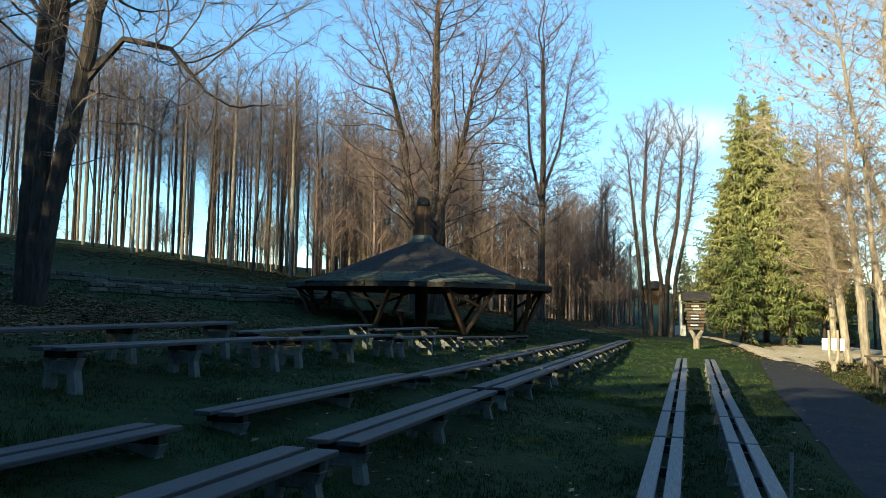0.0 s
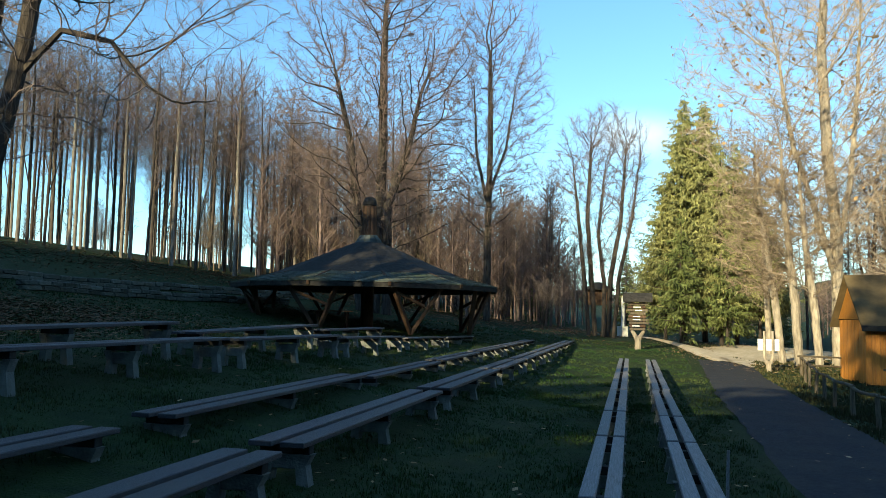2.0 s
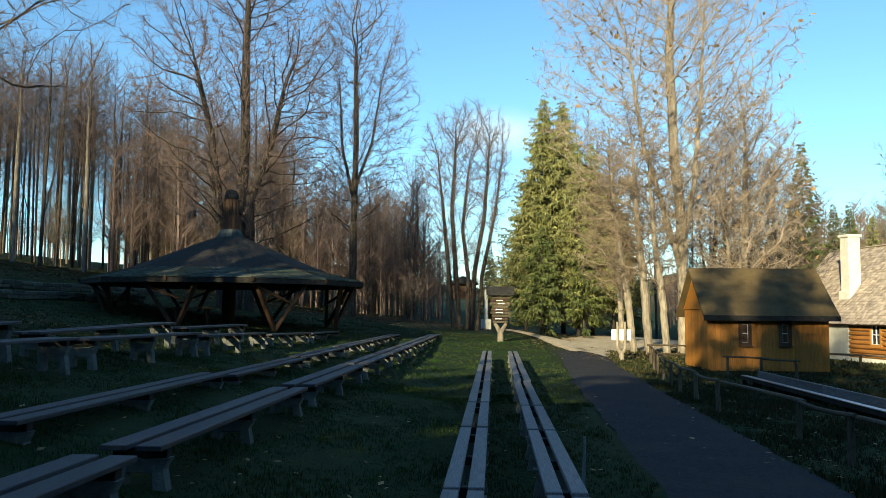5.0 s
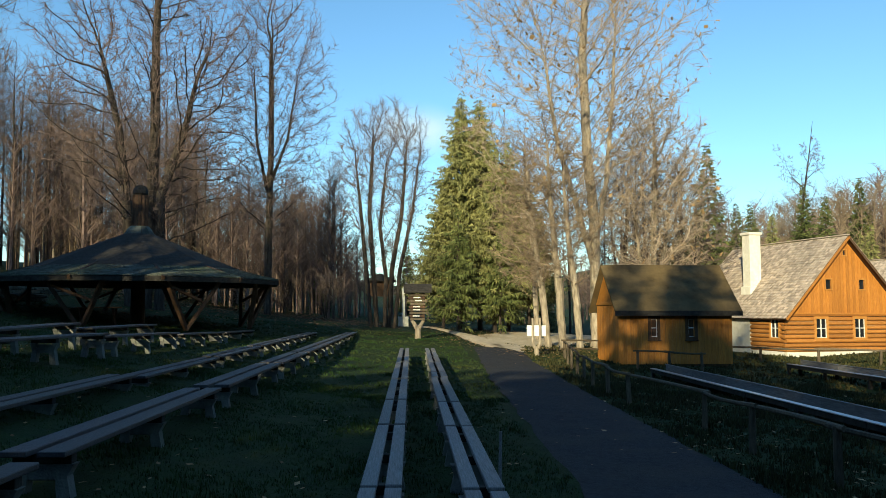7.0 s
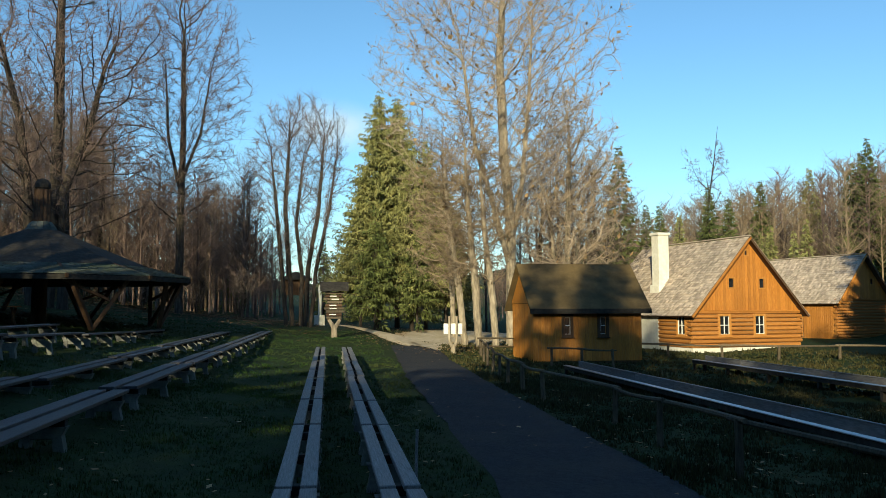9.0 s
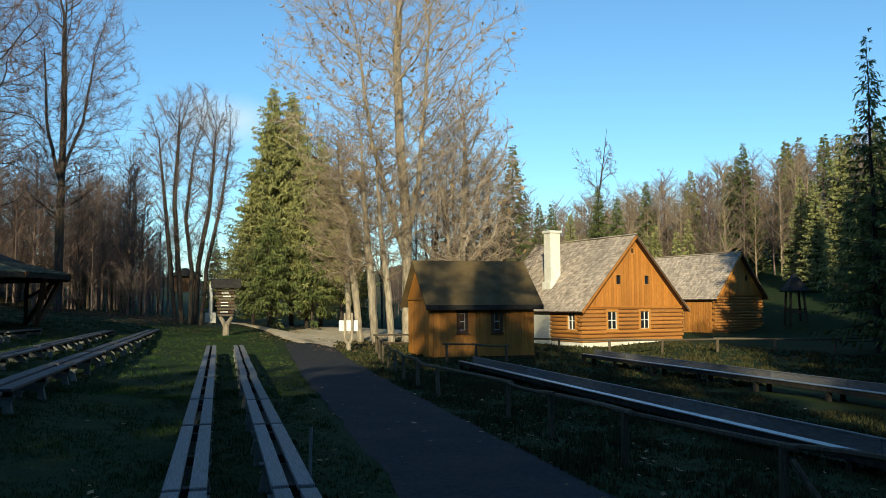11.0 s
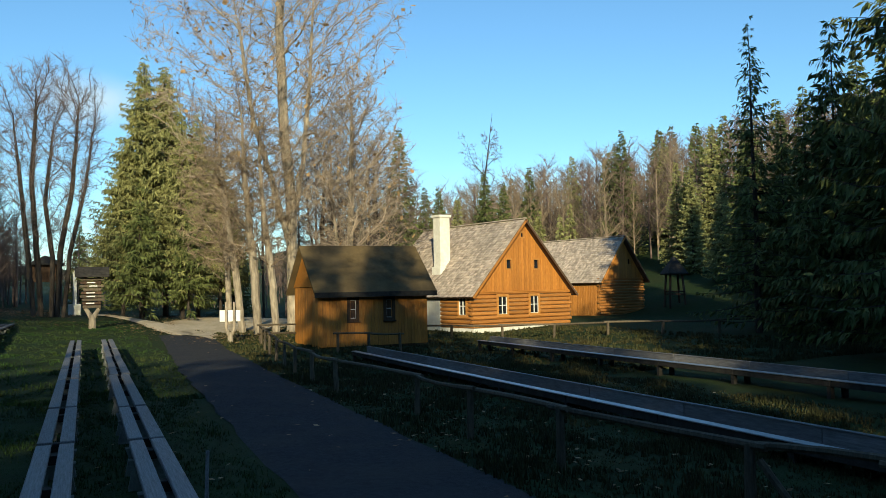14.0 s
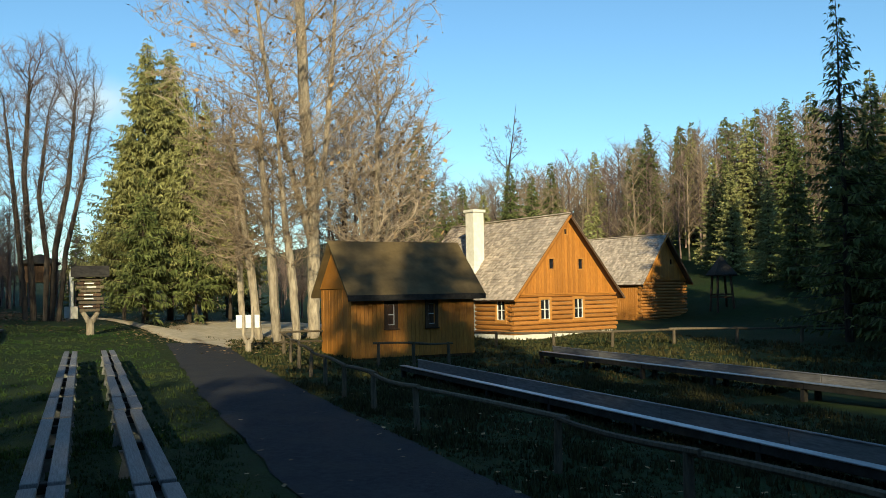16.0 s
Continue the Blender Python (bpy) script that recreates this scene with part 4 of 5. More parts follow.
def bare_tree_data(seed, h, r, limbs, reach, start, subs, twigs, curl=0.10, rise=0.35, lean=(0, 0), leaf=0, droop=0.0, forks=1, tw=0.011):
    """Stem and limbs in one list, twigs in another, leaves in a third."""
    rng = random.Random(seed)
    SV, SF, TV, TF, LV, LF = [], [], [], [], [], []

    def rand_way():
        return Vector((rng.gauss(0, 1), rng.gauss(0, 1), rng.gauss(0, 1)))

    def twig(p, d, ln, rad):
        q = p + d * ln
        x = d.cross(Vector((0.2, 0.5, 0.8))).normalized() * rad
        y = d.cross(x)
        b = len(TV)
        TV.extend((p + x, p - x * 0.5 + y * 0.86, p - x * 0.5 - y * 0.86, q))
        TF.extend(((b, b + 1, b + 3), (b + 1, b + 2, b + 3), (b + 2, b, b + 3)))
        if leaf and rng.random() < leaf:
            c = p.lerp(q, rng.uniform(0.3, 1)) + rand_way() * 0.03
            a, e = rand_way() * 0.07, rand_way() * 0.05
            b = len(LV)
            LV.extend((c - a, c + e, c + a, c - e))
            LF.append((b, b + 1, b + 2, b + 3))

    def shoot(p, d, ln, rad, level):
        n = (6, 4, 2)[level]
        pts, rad_list, way = [p.copy()], [rad], d.copy()
        for i in range(n):
            way = (way + rand_way() * curl * (1.0, 1.3, 1.6)[level] + Vector((0, 0, (rise if level == 0 else rise * 0.35) - droop * (level > 0))) * 0.22).normalized()
            pts.append(pts[-1] + way * ln / n)
            rad_list.append(rad * (1 - 0.88 * (i + 1) / n))
        if level < 2:
            tube(SV, SF, pts, rad_list, (6, 4)[level])
        else:
            tube(TV, TF, pts, [max(q, 0.006) for q in rad_list], 3)
        cnt = (subs, subs, twigs)[level]
        for j in range(cnt):
            t = 0.22 + 0.78 * (j + rng.random()) / cnt
            i = min(int(t * n), n - 1)
            f = t * n - i
            at = pts[i].lerp(pts[i + 1], f)
            w = (pts[i + 1] - pts[i]).normalized()
            side = w.cross(rand_way()).normalized()
            nd = (w * rng.uniform(0.45, 0.9) + side * rng.uniform(0.6, 1.0)).normalized()
            if level < 2:
                shoot(at, nd, ln * rng.uniform(0.28, 0.5) * (1.15 - 0.5 * t), max(rad_list[i] * 0.5, 0.008), level + 1)
            else:
                twig(at, nd, ln * rng.uniform(0.35, 0.75), tw)
        if level == 2:
            twig(pts[-1], way, ln * 0.45, tw)

    for fk in range(forks):
        n = 12
        a = 2 * math.pi * (fk + rng.random() * 0.5) / forks
        off = Vector((math.cos(a), math.sin(a), 0)) * (0.0 if forks == 1 else r * 1.5)
        spreadv = Vector((math.cos(a), math.sin(a), 0)) * (0.0 if forks == 1 else 0.24)
        hh = h * (1 if fk == 0 else rng.uniform(0.8, 1.0))
        pts, rads = [], []
        p, way = off.copy(), (Vector((lean[0], lean[1], 1)) + spreadv).normalized()
        for i in range(n + 1):
            pts.append(p.copy())
            t = i / n
            rads.append(r * (1.35 if i == 0 else 1) * (1 - 0.93 * t ** 1.15))
            way = (way + rand_way() * 0.03 + Vector((0, 0, 0.04))).normalized()
            p = p + way * hh / n
        pts[0] = pts[0] - Vector((0, 0, 0.35))
        tube(SV, SF, pts, rads, 9)
        for k in range(limbs):
            t = start + (0.97 - start) * (k + rng.random()) / limbs
            i = min(int(t * n), n - 1)
            at = pts[i].lerp(pts[i + 1], t * n - i)
            b = rng.uniform(0, 2 * math.pi)
            form = math.sin(math.pi * min(1, max(0.06, (t - start) / (1 - start) * 0.85 + 0.22)))
            d = Vector((math.cos(b), math.sin(b), rng.uniform(0.1, 0.6) + 0.45 * t - droop)).normalized()
            shoot(at, d, reach * form * rng.uniform(0.75, 1.2), min(rads[i] * 0.5, 0.02 + 0.016 * reach * form), 0)
    return (SV, SF), (TV, TF), (LV, LF)


def grown_tree_data(seed, stems, profile, count, base_r, step=0.4, reach=14.0, kill=0.5, lift=0.12, off=(0, 0), twigs=3, twig_len=0.75, tw=0.011, tip=0.011, leaf=0.0, shell=0.6, climb=0.4):
    """A tree whose limbs grow towards free places in a crown. stems: trunk lines from the ground; profile: (height, crown radius) pairs."""
    r = np.random.RandomState(seed)
    rng = random.Random(seed)
    hz, hr = np.array([a for a, b in profile]), np.array([b for a, b in profile])
    zs = np.linspace(hz[0], hz[-1], 200)
    wgt = np.interp(zs, hz, hr) ** 1.6 + 0.05
    z = r.choice(zs, count, p=wgt / wgt.sum()) + r.uniform(-0.1, 0.1, count)
    a, q = r.uniform(0, 2 * np.pi, count), r.uniform(0, 1, count) ** shell
    lump = 1 + 0.22 * np.sin(3 * a + z * 0.7 + seed) * np.sin(z * 0.9 + seed)
    rr = np.interp(z, hz, hr) * q * lump
    goal = np.stack([rr * np.cos(a) + off[0], rr * np.sin(a) + off[1], z], -1)
    nodes, up = [], []
    for line in stems:
        prev = -1
        for (p0, p1) in zip(line, line[1:]):
            p0, p1 = np.array(p0, float), np.array(p1, float)
            k = max(1, int(np.linalg.norm(p1 - p0) / step))
            for i in range(k + (p1 is line[-1])):
                nodes.append(p0 + (p1 - p0) * i / k + (r.normal(0, 0.012, 3) * (i > 0)))
                up.append(prev)
                prev = len(nodes) - 1
        nodes.append(np.array(line[-1], float))
        up.append(prev)
    starts = len(nodes)
    near, dist, close = np.zeros(count, int), np.full(count, 1e9), np.full(count, 1e9)
    fresh = 0
    alive = np.ones(count, bool)
    born, last = collections.Counter(), {}
    for _ in range(170):
        new_nodes = np.array(nodes[fresh:])
        if not len(new_nodes) or not alive.any():
            break
        live = np.where(alive)[0]
        gap = goal[live, None] - new_nodes[None]
        d = np.linalg.norm(gap, axis=2)
        close[live] = np.minimum(close[live], d.min(1))
        d = d + climb * np.maximum(0, 0.75 * np.hypot(gap[..., 0], gap[..., 1]) - gap[..., 2])
        j = d.argmin(1)
        dm = d[np.arange(len(live)), j]
        better = dm < dist[live]
        dist[live[better]], near[live[better]] = dm[better], j[better] + fresh
        alive &= close > kill
        live = np.where(alive & (dist < reach))[0]
        if not len(live):
            break
        fresh = len(nodes)
        at = np.array(nodes)
        way = goal[live] - at[near[live]]
        way /= np.linalg.norm(way, axis=1)[:, None]
        pull = np.zeros((len(nodes), 3))
        np.add.at(pull, near[live], way)
        for i in np.unique(near[live]):
            if born[i] >= 4:
                continue
            w = pull[i]
            n = np.linalg.norm(w)
            old = at[i] - at[up[i]] if up[i] >= 0 else np.array([0, 0, 1.0])
            w = w / max(n, 1e-6) + (0.4 if born[i] == 0 else 0.1) * old / max(np.linalg.norm(old), 1e-6) + r.normal(0, 0.16, 3)
            w[2] += lift
            spot_new = at[i] + w / np.linalg.norm(w) * step * r.uniform(0.85, 1.15)
            if born[i] and np.linalg.norm(spot_new - at[last[i]]) < 0.3 * step:
                w = way[near[live] == i][0] + r.normal(0, 0.2, 3)
                spot_new = at[i] + w / np.linalg.norm(w) * step
            born[i] += 1
            last[i] = len(nodes)
            nodes.append(spot_new)
            up.append(int(i))
    n = len(nodes)
    kids = [[] for _ in range(n)]
    for i, p in enumerate(up):
        if p >= 0:
            kids[p].append(i)
    load = np.zeros(n)
    for i in range(n - 1, -1, -1):
        load[i] += 1 if not kids[i] else 0
        if up[i] >= 0:
            load[up[i]] += load[i]
    most = max(load.max(), 2)
    power = math.log(base_r / tip) / math.log(most)
    rad = tip * load ** power
    thin = np.ones(n)
    for i in range(n):
        if up[i] >= 0:
            thin[i] = thin[up[i]]
        elif nodes[i][2] > 1:
            thin[i] = 0.6
    rad = np.maximum(rad * thin, tip * 0.8)
    P = [Vector(p) for p in nodes]
    SV, SF, TV, TF, LV, LF = [], [], [], [], [], []

    def spike(p, w, ln, rd):
        x = w.cross(Vector((0.2, 0.5, 0.8))).normalized() * rd
        y = w.cross(x).normalized() * rd
        b = len(TV)
        TV.extend((p + x, p - x * 0.5 + y * 0.86, p - x * 0.5 - y * 0.86, p + w * ln))
        TF.extend(((b, b + 1, b + 3), (b + 1, b + 2, b + 3), (b + 2, b, b + 3)))

    todo = [i for i in range(n) if up[i] < 0]
    while todo:
        i = todo.pop()
        line = [i] if up[i] < 0 else [up[i], i]
        while kids[line[-1]]:
            ks = sorted(kids[line[-1]], key=lambda k: -load[k])
            todo.extend(ks[1:])
            line.append(ks[0])
        if len(line) < 2:
            continue
        radii = [rad[k] for k in line]
        if up[i] >= 0:
            radii[0] = radii[1]
        else:
            radii[0] *= 1.3
        big = radii[0] > 0.035
        tube(SV if big else TV, SF if big else TF, [P[k] for k in line], radii, 9 if radii[0] > 0.15 else 5 if big else 3)
    for i in range(starts, n):
        if rad[i] > 0.045:
            continue
        w0 = (P[i] - P[up[i]]).normalized()
        for _ in range(twigs):
            w = (w0 * 0.7 + Vector((rng.gauss(0, 0.6), rng.gauss(0, 0.6), rng.gauss(0.12, 0.5)))).normalized()
            p = P[up[i]].lerp(P[i], rng.random())
            ln = twig_len * rng.uniform(0.5, 1.3)
            spike(p, w, ln, tw)
            if leaf and rng.random() < leaf:
                c = p + w * ln * rng.uniform(0.4, 1)
                e, f = Vector((rng.gauss(0, 1), rng.gauss(0, 1), rng.gauss(0, 1))) * 0.07, Vector((rng.gauss(0, 1), rng.gauss(0, 1), rng.gauss(0, 1))) * 0.05
                b = len(LV)
                LV.extend((c - e, c + f, c + e, c - f))
                LF.append((b, b + 1, b + 2, b + 3))
    return (SV, SF), (TV, TF), (LV, LF)


def bare_tree(name, data, m, bark, twig_mat, label, group=""):
    th = empty("thicket" if name == "thicket" else "bare_tree", m, label, "thicket" if name == "thicket" else "tree", group)
    part("trunk", from_data("trunk", *data[0], M[bark]), None, th)
    part("crown", from_data("crown", *data[1], M[twig_mat]), None, th)
    if data[2][0]:
        part("dry_foliage", from_data("dry_foliage", *data[2], M["leaves"]), None, th, "a few dry orange leaves")
    return th


def conifer_data(seed, h, R, clear=0.06, gap=0.34, droop=0.35, dense=1.0, spray=0.42, shag=0.0):
    rng = random.Random(seed)
    SV, SF, NV, NF = [], [], [], []
    tube(SV, SF, [Vector((rng.uniform(-1, 1) * 0.04, rng.uniform(-1, 1) * 0.04, -0.3 + (h + 0.3) * i / 8)) for i in range(9)], [max(0.012 * h * (1 - i / 8.2), 0.01) for i in range(9)], 8)
    z = h * clear
    while z < h * 0.985:
        t = z / h
        rr = R * (1 - t) ** 0.8 * (0.75 + 0.25 * min(1, t / 0.12))
        cnt = max(4, int((5 + 5 * (1 - t)) * dense))
        a0 = rng.uniform(0, 6.28)
        for k in range(cnt):
            a = a0 + 6.283 * k / cnt + rng.uniform(-0.3, 0.3)
            ln = max(0.18, rr * rng.uniform(0.62 - 0.25 * shag, 1.15 + 0.12 * shag))
            d = Vector((math.cos(a), math.sin(a), 0))
            side = Vector((-d.y, d.x, 0))
            zb = z + rng.uniform(-1.0, 1.0) * gap * (1 + 2.2 * shag)
            lift = 0.25 + 0.5 * t + rng.uniform(-0.5, 0.5) * shag
            pts = []
            for i in range(4):
                s = i / 3
                pts.append(Vector((0, 0, zb)) + d * ln * s + Vector((0, 0, ln * (lift * s * 0.5 - droop * s * (1.6 - 0.9 * s)))))
            tube(SV, SF, pts, [0.012 * ln + 0.006, 0.009 * ln, 0.006 * ln, 0.003], 3)
            m = max(3, int(ln / 0.17 * dense))
            for j in range(m):
                s = 0.18 + 0.82 * (j + rng.random()) / m
                i = min(int(s * 3), 2)
                p = pts[i].lerp(pts[i + 1], s * 3 - i)
                for sd in (-1, 1):
                    L = spray * rng.uniform(0.6, 1.25) * (0.6 + 0.5 * min(1, ln)) * (1.15 - 0.55 * s)
                    w = (d * rng.uniform(0.35, 0.9) + side * sd * rng.uniform(0.35, 1.0) + Vector((0, 0, rng.uniform(-0.75 - 1.2 * shag, 0.05 + 0.2 * shag)))).normalized()
                    c = w.cross(Vector((rng.gauss(0, 1), rng.gauss(0, 1), rng.gauss(0, 0.6)))).normalized() * L * (0.2 - 0.07 * shag)
                    b = len(NV)
                    NV.extend((p, p + w * L * 0.45 + c, p + w * L - Vector((0, 0, 0.12 * L)), p + w * L * 0.45 - c))
                    NF.append((b, b + 1, b + 2, b + 3))
        z += gap * rng.uniform(0.8, 1.2) * (1.1 - 0.45 * t)
    return (SV, SF), (NV, NF)


def conifer(data, m, needle, label, group=""):
    th = empty("spruce", m, label, "tree", group)
    part("trunk", from_data("trunk", *data[0], M["bark"]), None, th)
    part("crown", from_data("crown", *data[1], M[needle]), None, th)
    return th


def place(d, az, turn=0.0, k=1.0, dz=0.0):
    x, y = d * math.sin(radians(az)), d * math.cos(radians(az))
    return Matrix.Translation(G(x, y, dz)) @ Matrix.Rotation(turn, 4, "Z") @ Matrix.Diagonal((k, k, k, 1))


def spot(x, y, turn=0.0, k=1.0):
    return Matrix.Translation(G(x, y)) @ Matrix.Rotation(turn, 4, "Z") @ Matrix.Diagonal((k, k, k, 1))


# single trees that stand out
bare_tree("pavilion_lime", grown_tree_data(21, [[(0, 0, -0.4), (0.15, 0, 5), (0.3, 0, 11), (0.2, 0.2, 17), (0.3, 0, 22)], [(-0.9, 0.3, -0.3), (-1.2, 0.3, 6), (-1.8, 0.4, 11), (-3.0, 0.3, 16)], [(0.8, -0.3, -0.3), (0.7, -0.2, 7), (2.0, -0.2, 11), (2.8, 0, 15)]], ((5.5, 4.5), (9, 6.6), (14, 7.0), (18, 6.4), (22, 4.8), (26, 2.4), (27.5, 0.8)), 5200, 0.36, twigs=4, climb=0.4, lift=0.02, tw=0.012), place(53, -0.65), "bark", "twig_red", "tall bare lime tree behind the pavilion")
bare_tree("lime", grown_tree_data(31, [[(0, 0, -0.4), (0, 0, 6), (0.1, 0, 13), (0, 0.1, 20)], [(0, 0, 8.5), (-0.9, 0.2, 12.5), (-1.2, 0.2, 18)], [(0.05, 0, 9.5), (1.3, 0.1, 13), (2.0, 0.1, 18)]], ((6.5, 2.4), (10, 4.2), (15, 4.9), (20, 4.6), (24, 2.8), (26.5, 0.8)), 3000, 0.28, twigs=4, lift=0.06, tw=0.012), place(60, 7.3), "bark", "twig_red", "tall bare lime tree with upswept limbs")
bare_tree("multi_stem", grown_tree_data(41, [[(-0.75, 0, -0.3), (-1.0, 0.1, 3), (-1.4, 0.3, 7.5), (-1.9, 0.3, 12)], [(-0.3, 0.2, -0.3), (-0.45, 0.3, 3), (-0.9, 0.1, 8), (-0.7, 0, 13)], [(0.25, 0, -0.3), (0.3, 0, 3.5), (-0.15, 0, 7), (0.35, 0, 12)], [(0.6, 0.2, -0.3), (0.8, 0.2, 4), (1.5, 0.2, 8), (1.9, 0.2, 13.5)], [(0.9, -0.1, -0.3), (1.3, -0.1, 4), (2.3, 0, 8.5), (2.7, 0, 12)]], ((4.5, 1.4), (7, 2.6), (10, 3.6), (13, 3.5), (15, 2.6), (16.4, 1.0)), 1700, 0.17, kill=0.36, step=0.3, twigs=4, lift=0.3, off=(0.2, 0)), place(57, 15.2), "bark", "twig", "bare alder clump with several dark stems")
bare_tree("big_ash", grown_tree_data(51, [[(0, 0, -0.4), (0.05, 0, 4), (0, 0, 7), (-0.4, 0, 11), (-0.6, 0, 16), (-0.3, 0, 21)], [(0, 0, 4.2), (-0.9, -0.1, 7), (-2.3, -0.2, 11), (-3.0, 0, 16)], [(0.05, 0, 5.5), (0.9, 0.2, 9), (1.4, 0.2, 14), (1.6, 0, 19)]], ((6, 2.5), (9, 4.6), (13, 6.2), (17, 6.8), (21, 6.2), (25, 4.2), (28, 1.5)), 4400, 0.29, twigs=4, lift=0.16, off=(-1.0, 0), leaf=0.07, tw=0.012), place(45, 30.2), "bark_pale", "twig_pale", "big sunlit bare tree with few orange leaves")
bare_tree("ash", grown_tree_data(52, [[(0, 0, -0.4), (0.1, 0, 3), (0.3, 0, 8), (0.4, 0, 12)], [(0, 0, 1.5), (-0.7, 0, 5), (-1.2, 0, 9)], [(0, 0, 2.2), (1.0, 0, 6), (1.6, 0, 10)]], ((3, 2.2), (6, 3.6), (10, 3.9), (13, 2.8), (15.5, 0.8)), 1900, 0.2, kill=0.36, step=0.3, twigs=5, lift=0.18, leaf=0.06), place(47, 34.0), "bark_pale", "twig_pale", "sunlit bare tree with some dry leaves")
bare_tree("ash", grown_tree_data(54, [[(0, 0, -0.4), (0, 0, 4), (-0.3, 0, 9)], [(0, 0, 2), (0.8, 0, 6), (1.0, 0, 9)]], ((2.5, 2.0), (5, 2.8), (8, 3.0), (11.5, 1.0)), 1100, 0.17, kill=0.36, step=0.3, twigs=5, lift=0.15, leaf=0.02), place(49, 32.2, 2.0), "bark", "twig", "dense bare tree beside the shed")
bare_tree("ash", grown_tree_data(55, [[(0, 0, -0.4), (0, 0, 4), (0.3, 0, 10)], [(0, 0, 2), (-0.8, 0, 6), (-1.0, 0, 9)]], ((2.5, 2.0), (5, 3.0), (9, 3.2), (12.5, 1.0)), 1100, 0.17, kill=0.36, step=0.3, twigs=5, lift=0.15, leaf=0.02), place(53, 36.2, 3.0), "bark", "twig", "dense bare tree behind the shed")
for az, d, k, ln in ((27.0, 44, 1.0, -0.13), (28.0, 43, 1.1, -0.08), (29.2, 43, 1.0, -0.10), (26.2, 50, 0.9, -0.05)):
    bare_tree("pale_trunk", grown_tree_data(int(az * 10), [[(0, 0, -0.4), (ln * 3, 0, 3), (ln * 8, 0, 7), (ln * 10, 0, 10)]], ((3.5, 1.6), (6, 2.6), (9, 2.2), (12, 0.7)), 380, 0.19, kill=0.36, step=0.3, twigs=4, lift=0.0, off=(ln * 9, 0)), place(d, az, 0.0, k), "bark_pale", "twig_tan", "pale sunlit trunk of a bare tree", "pale trunks")
bare_tree("left_lime", grown_tree_data(61, [[(0, 0, -0.4), (0.05, 0, 4), (0.25, 0, 9), (0.3, 0, 16)], [(0.35, -0.2, -0.3), (0.45, -0.2, 4), (0.85, -0.2, 10), (1.0, 0, 17)]], ((9, 3.0), (12, 5.0), (16, 5.6), (20, 4)), 1700, 0.27, twigs=4, lift=0.05, climb=0.6, tw=0.006), place(26, -27.1), "bark", "twig", "dark bare tree with heavy twin trunk on the slope")
bare_tree("left_lime", grown_tree_data(62, [[(0, 0, -0.4), (0.35, 0, 3), (1.0, 0, 6.5), (1.6, 0, 10.5), (2.2, 0, 16)], [(0.95, 0, 6.3), (2.2, -0.2, 7.7), (3.6, -0.3, 7.4), (4.6, -0.3, 6.2)]], ((4.5, 3.0), (7, 4.6), (11, 6.0), (16, 5)), 1900, 0.25, twigs=4, lift=-0.05, off=(2.9, 0), climb=0.2, tw=0.006), place(25.5, -26.4), "bark", "twig", "dark leaning bare tree with arching branches")
bare_tree("left_lime", grown_tree_data(63, [[(0, 0, -0.4), (0, 0, 6), (0.3, 0, 15)]], ((7, 3.0), (12, 4.6), (17, 3.5), (20, 1)), 550, 0.21, twigs=3, lift=0.0, tw=0.006), place(28, -30.5), "bark", "twig", "dark bare tree on the slope")
bare_tree("far_alder", bare_tree_data(71, 14, 0.14, 14, 2.6, 0.35, 6, 5, rise=0.6), place(75, 43.6, 0.0, 1.3), "bark", "twig", "tall thin bare tree above the cottage roof")

# the bare wood on the rise
forest_label = "slender bare forest tree with high crown"
protos = []
for i in range(6):
    lean = ((i * 37) % 10 - 5) * 0.05
    trunk = [[(0, 0, -0.5), (lean, 0, 7), (lean * 1.6, 0.1, 14), (lean * 2, 0, 18)]]
    if i % 3 == 1:
        trunk.append([(lean * 0.6, 0, 5), (0.9 + lean, 0.2, 9), (1.1 + lean, 0.2, 15)])
    data = grown_tree_data(100 + i, trunk, ((6.5 + 1.5 * (i % 3), 0.9), (12, 2.3), (17, 2.9), (20, 2.2), (22, 0.7)), 800, 0.12 + 0.03 * (i % 3), step=0.42, kill=0.5, twigs=3, lift=0.35, tw=0.010, twig_len=0.75, off=(lean * 2, 0))
    protos.append(bare_tree("forest", data, spot(-70 - 3 * i, 62), ("bark", "bark", "bark_grey")[i % 3], ("twig", "twig_red")[i % 2], forest_label, "bare wood"))
rng = random.Random(77)
taken = []


def wood(count, az_range, d_range, k_range, tries=12):
    made = 0
    for _ in range(count * tries):
        if made >= count:
            break
        az, d = rng.uniform(*az_range), rng.uniform(*d_range)
        x, y = d * math.sin(radians(az)), d * math.cos(radians(az))
        if any((x - a) ** 2 + (y - b) ** 2 < 2.2 for a, b in taken):
            continue
        taken.append((x, y))
        copy_thing(rng.choice(protos), spot(x, y, rng.uniform(0, 6.28))).scale = (k := rng.uniform(*k_range), k, k)
        made += 1


wood(84, (-33, -10), (70, 98), (0.70, 0.95))
wood(66, (-12, 3), (70, 104), (0.72, 0.95))
wood(44, (2, 12.5), (74, 108), (0.5, 0.8))
wood(12, (22, 36), (62, 80), (0.6, 0.9))
# young brown growth at the wood's edge
brush = bare_tree("thicket", bare_tree_data(140, 5.0, 0.05, 16, 2.4, 0.08, 6, 5, rise=0.6, forks=3), spot(-60, 55), "bark", "twig", "brown leafless thicket at the edge of the wood", "thicket")
for _ in range(9):
    az, d = rng.uniform(-32, 13), rng.uniform(60, 80)
    if az > -9 and d < 64:
        continue
    copy_thing(brush, place(d, az, rng.uniform(0, 6), 1.0)).scale = [rng.uniform(0.5, 1.0)] * 3

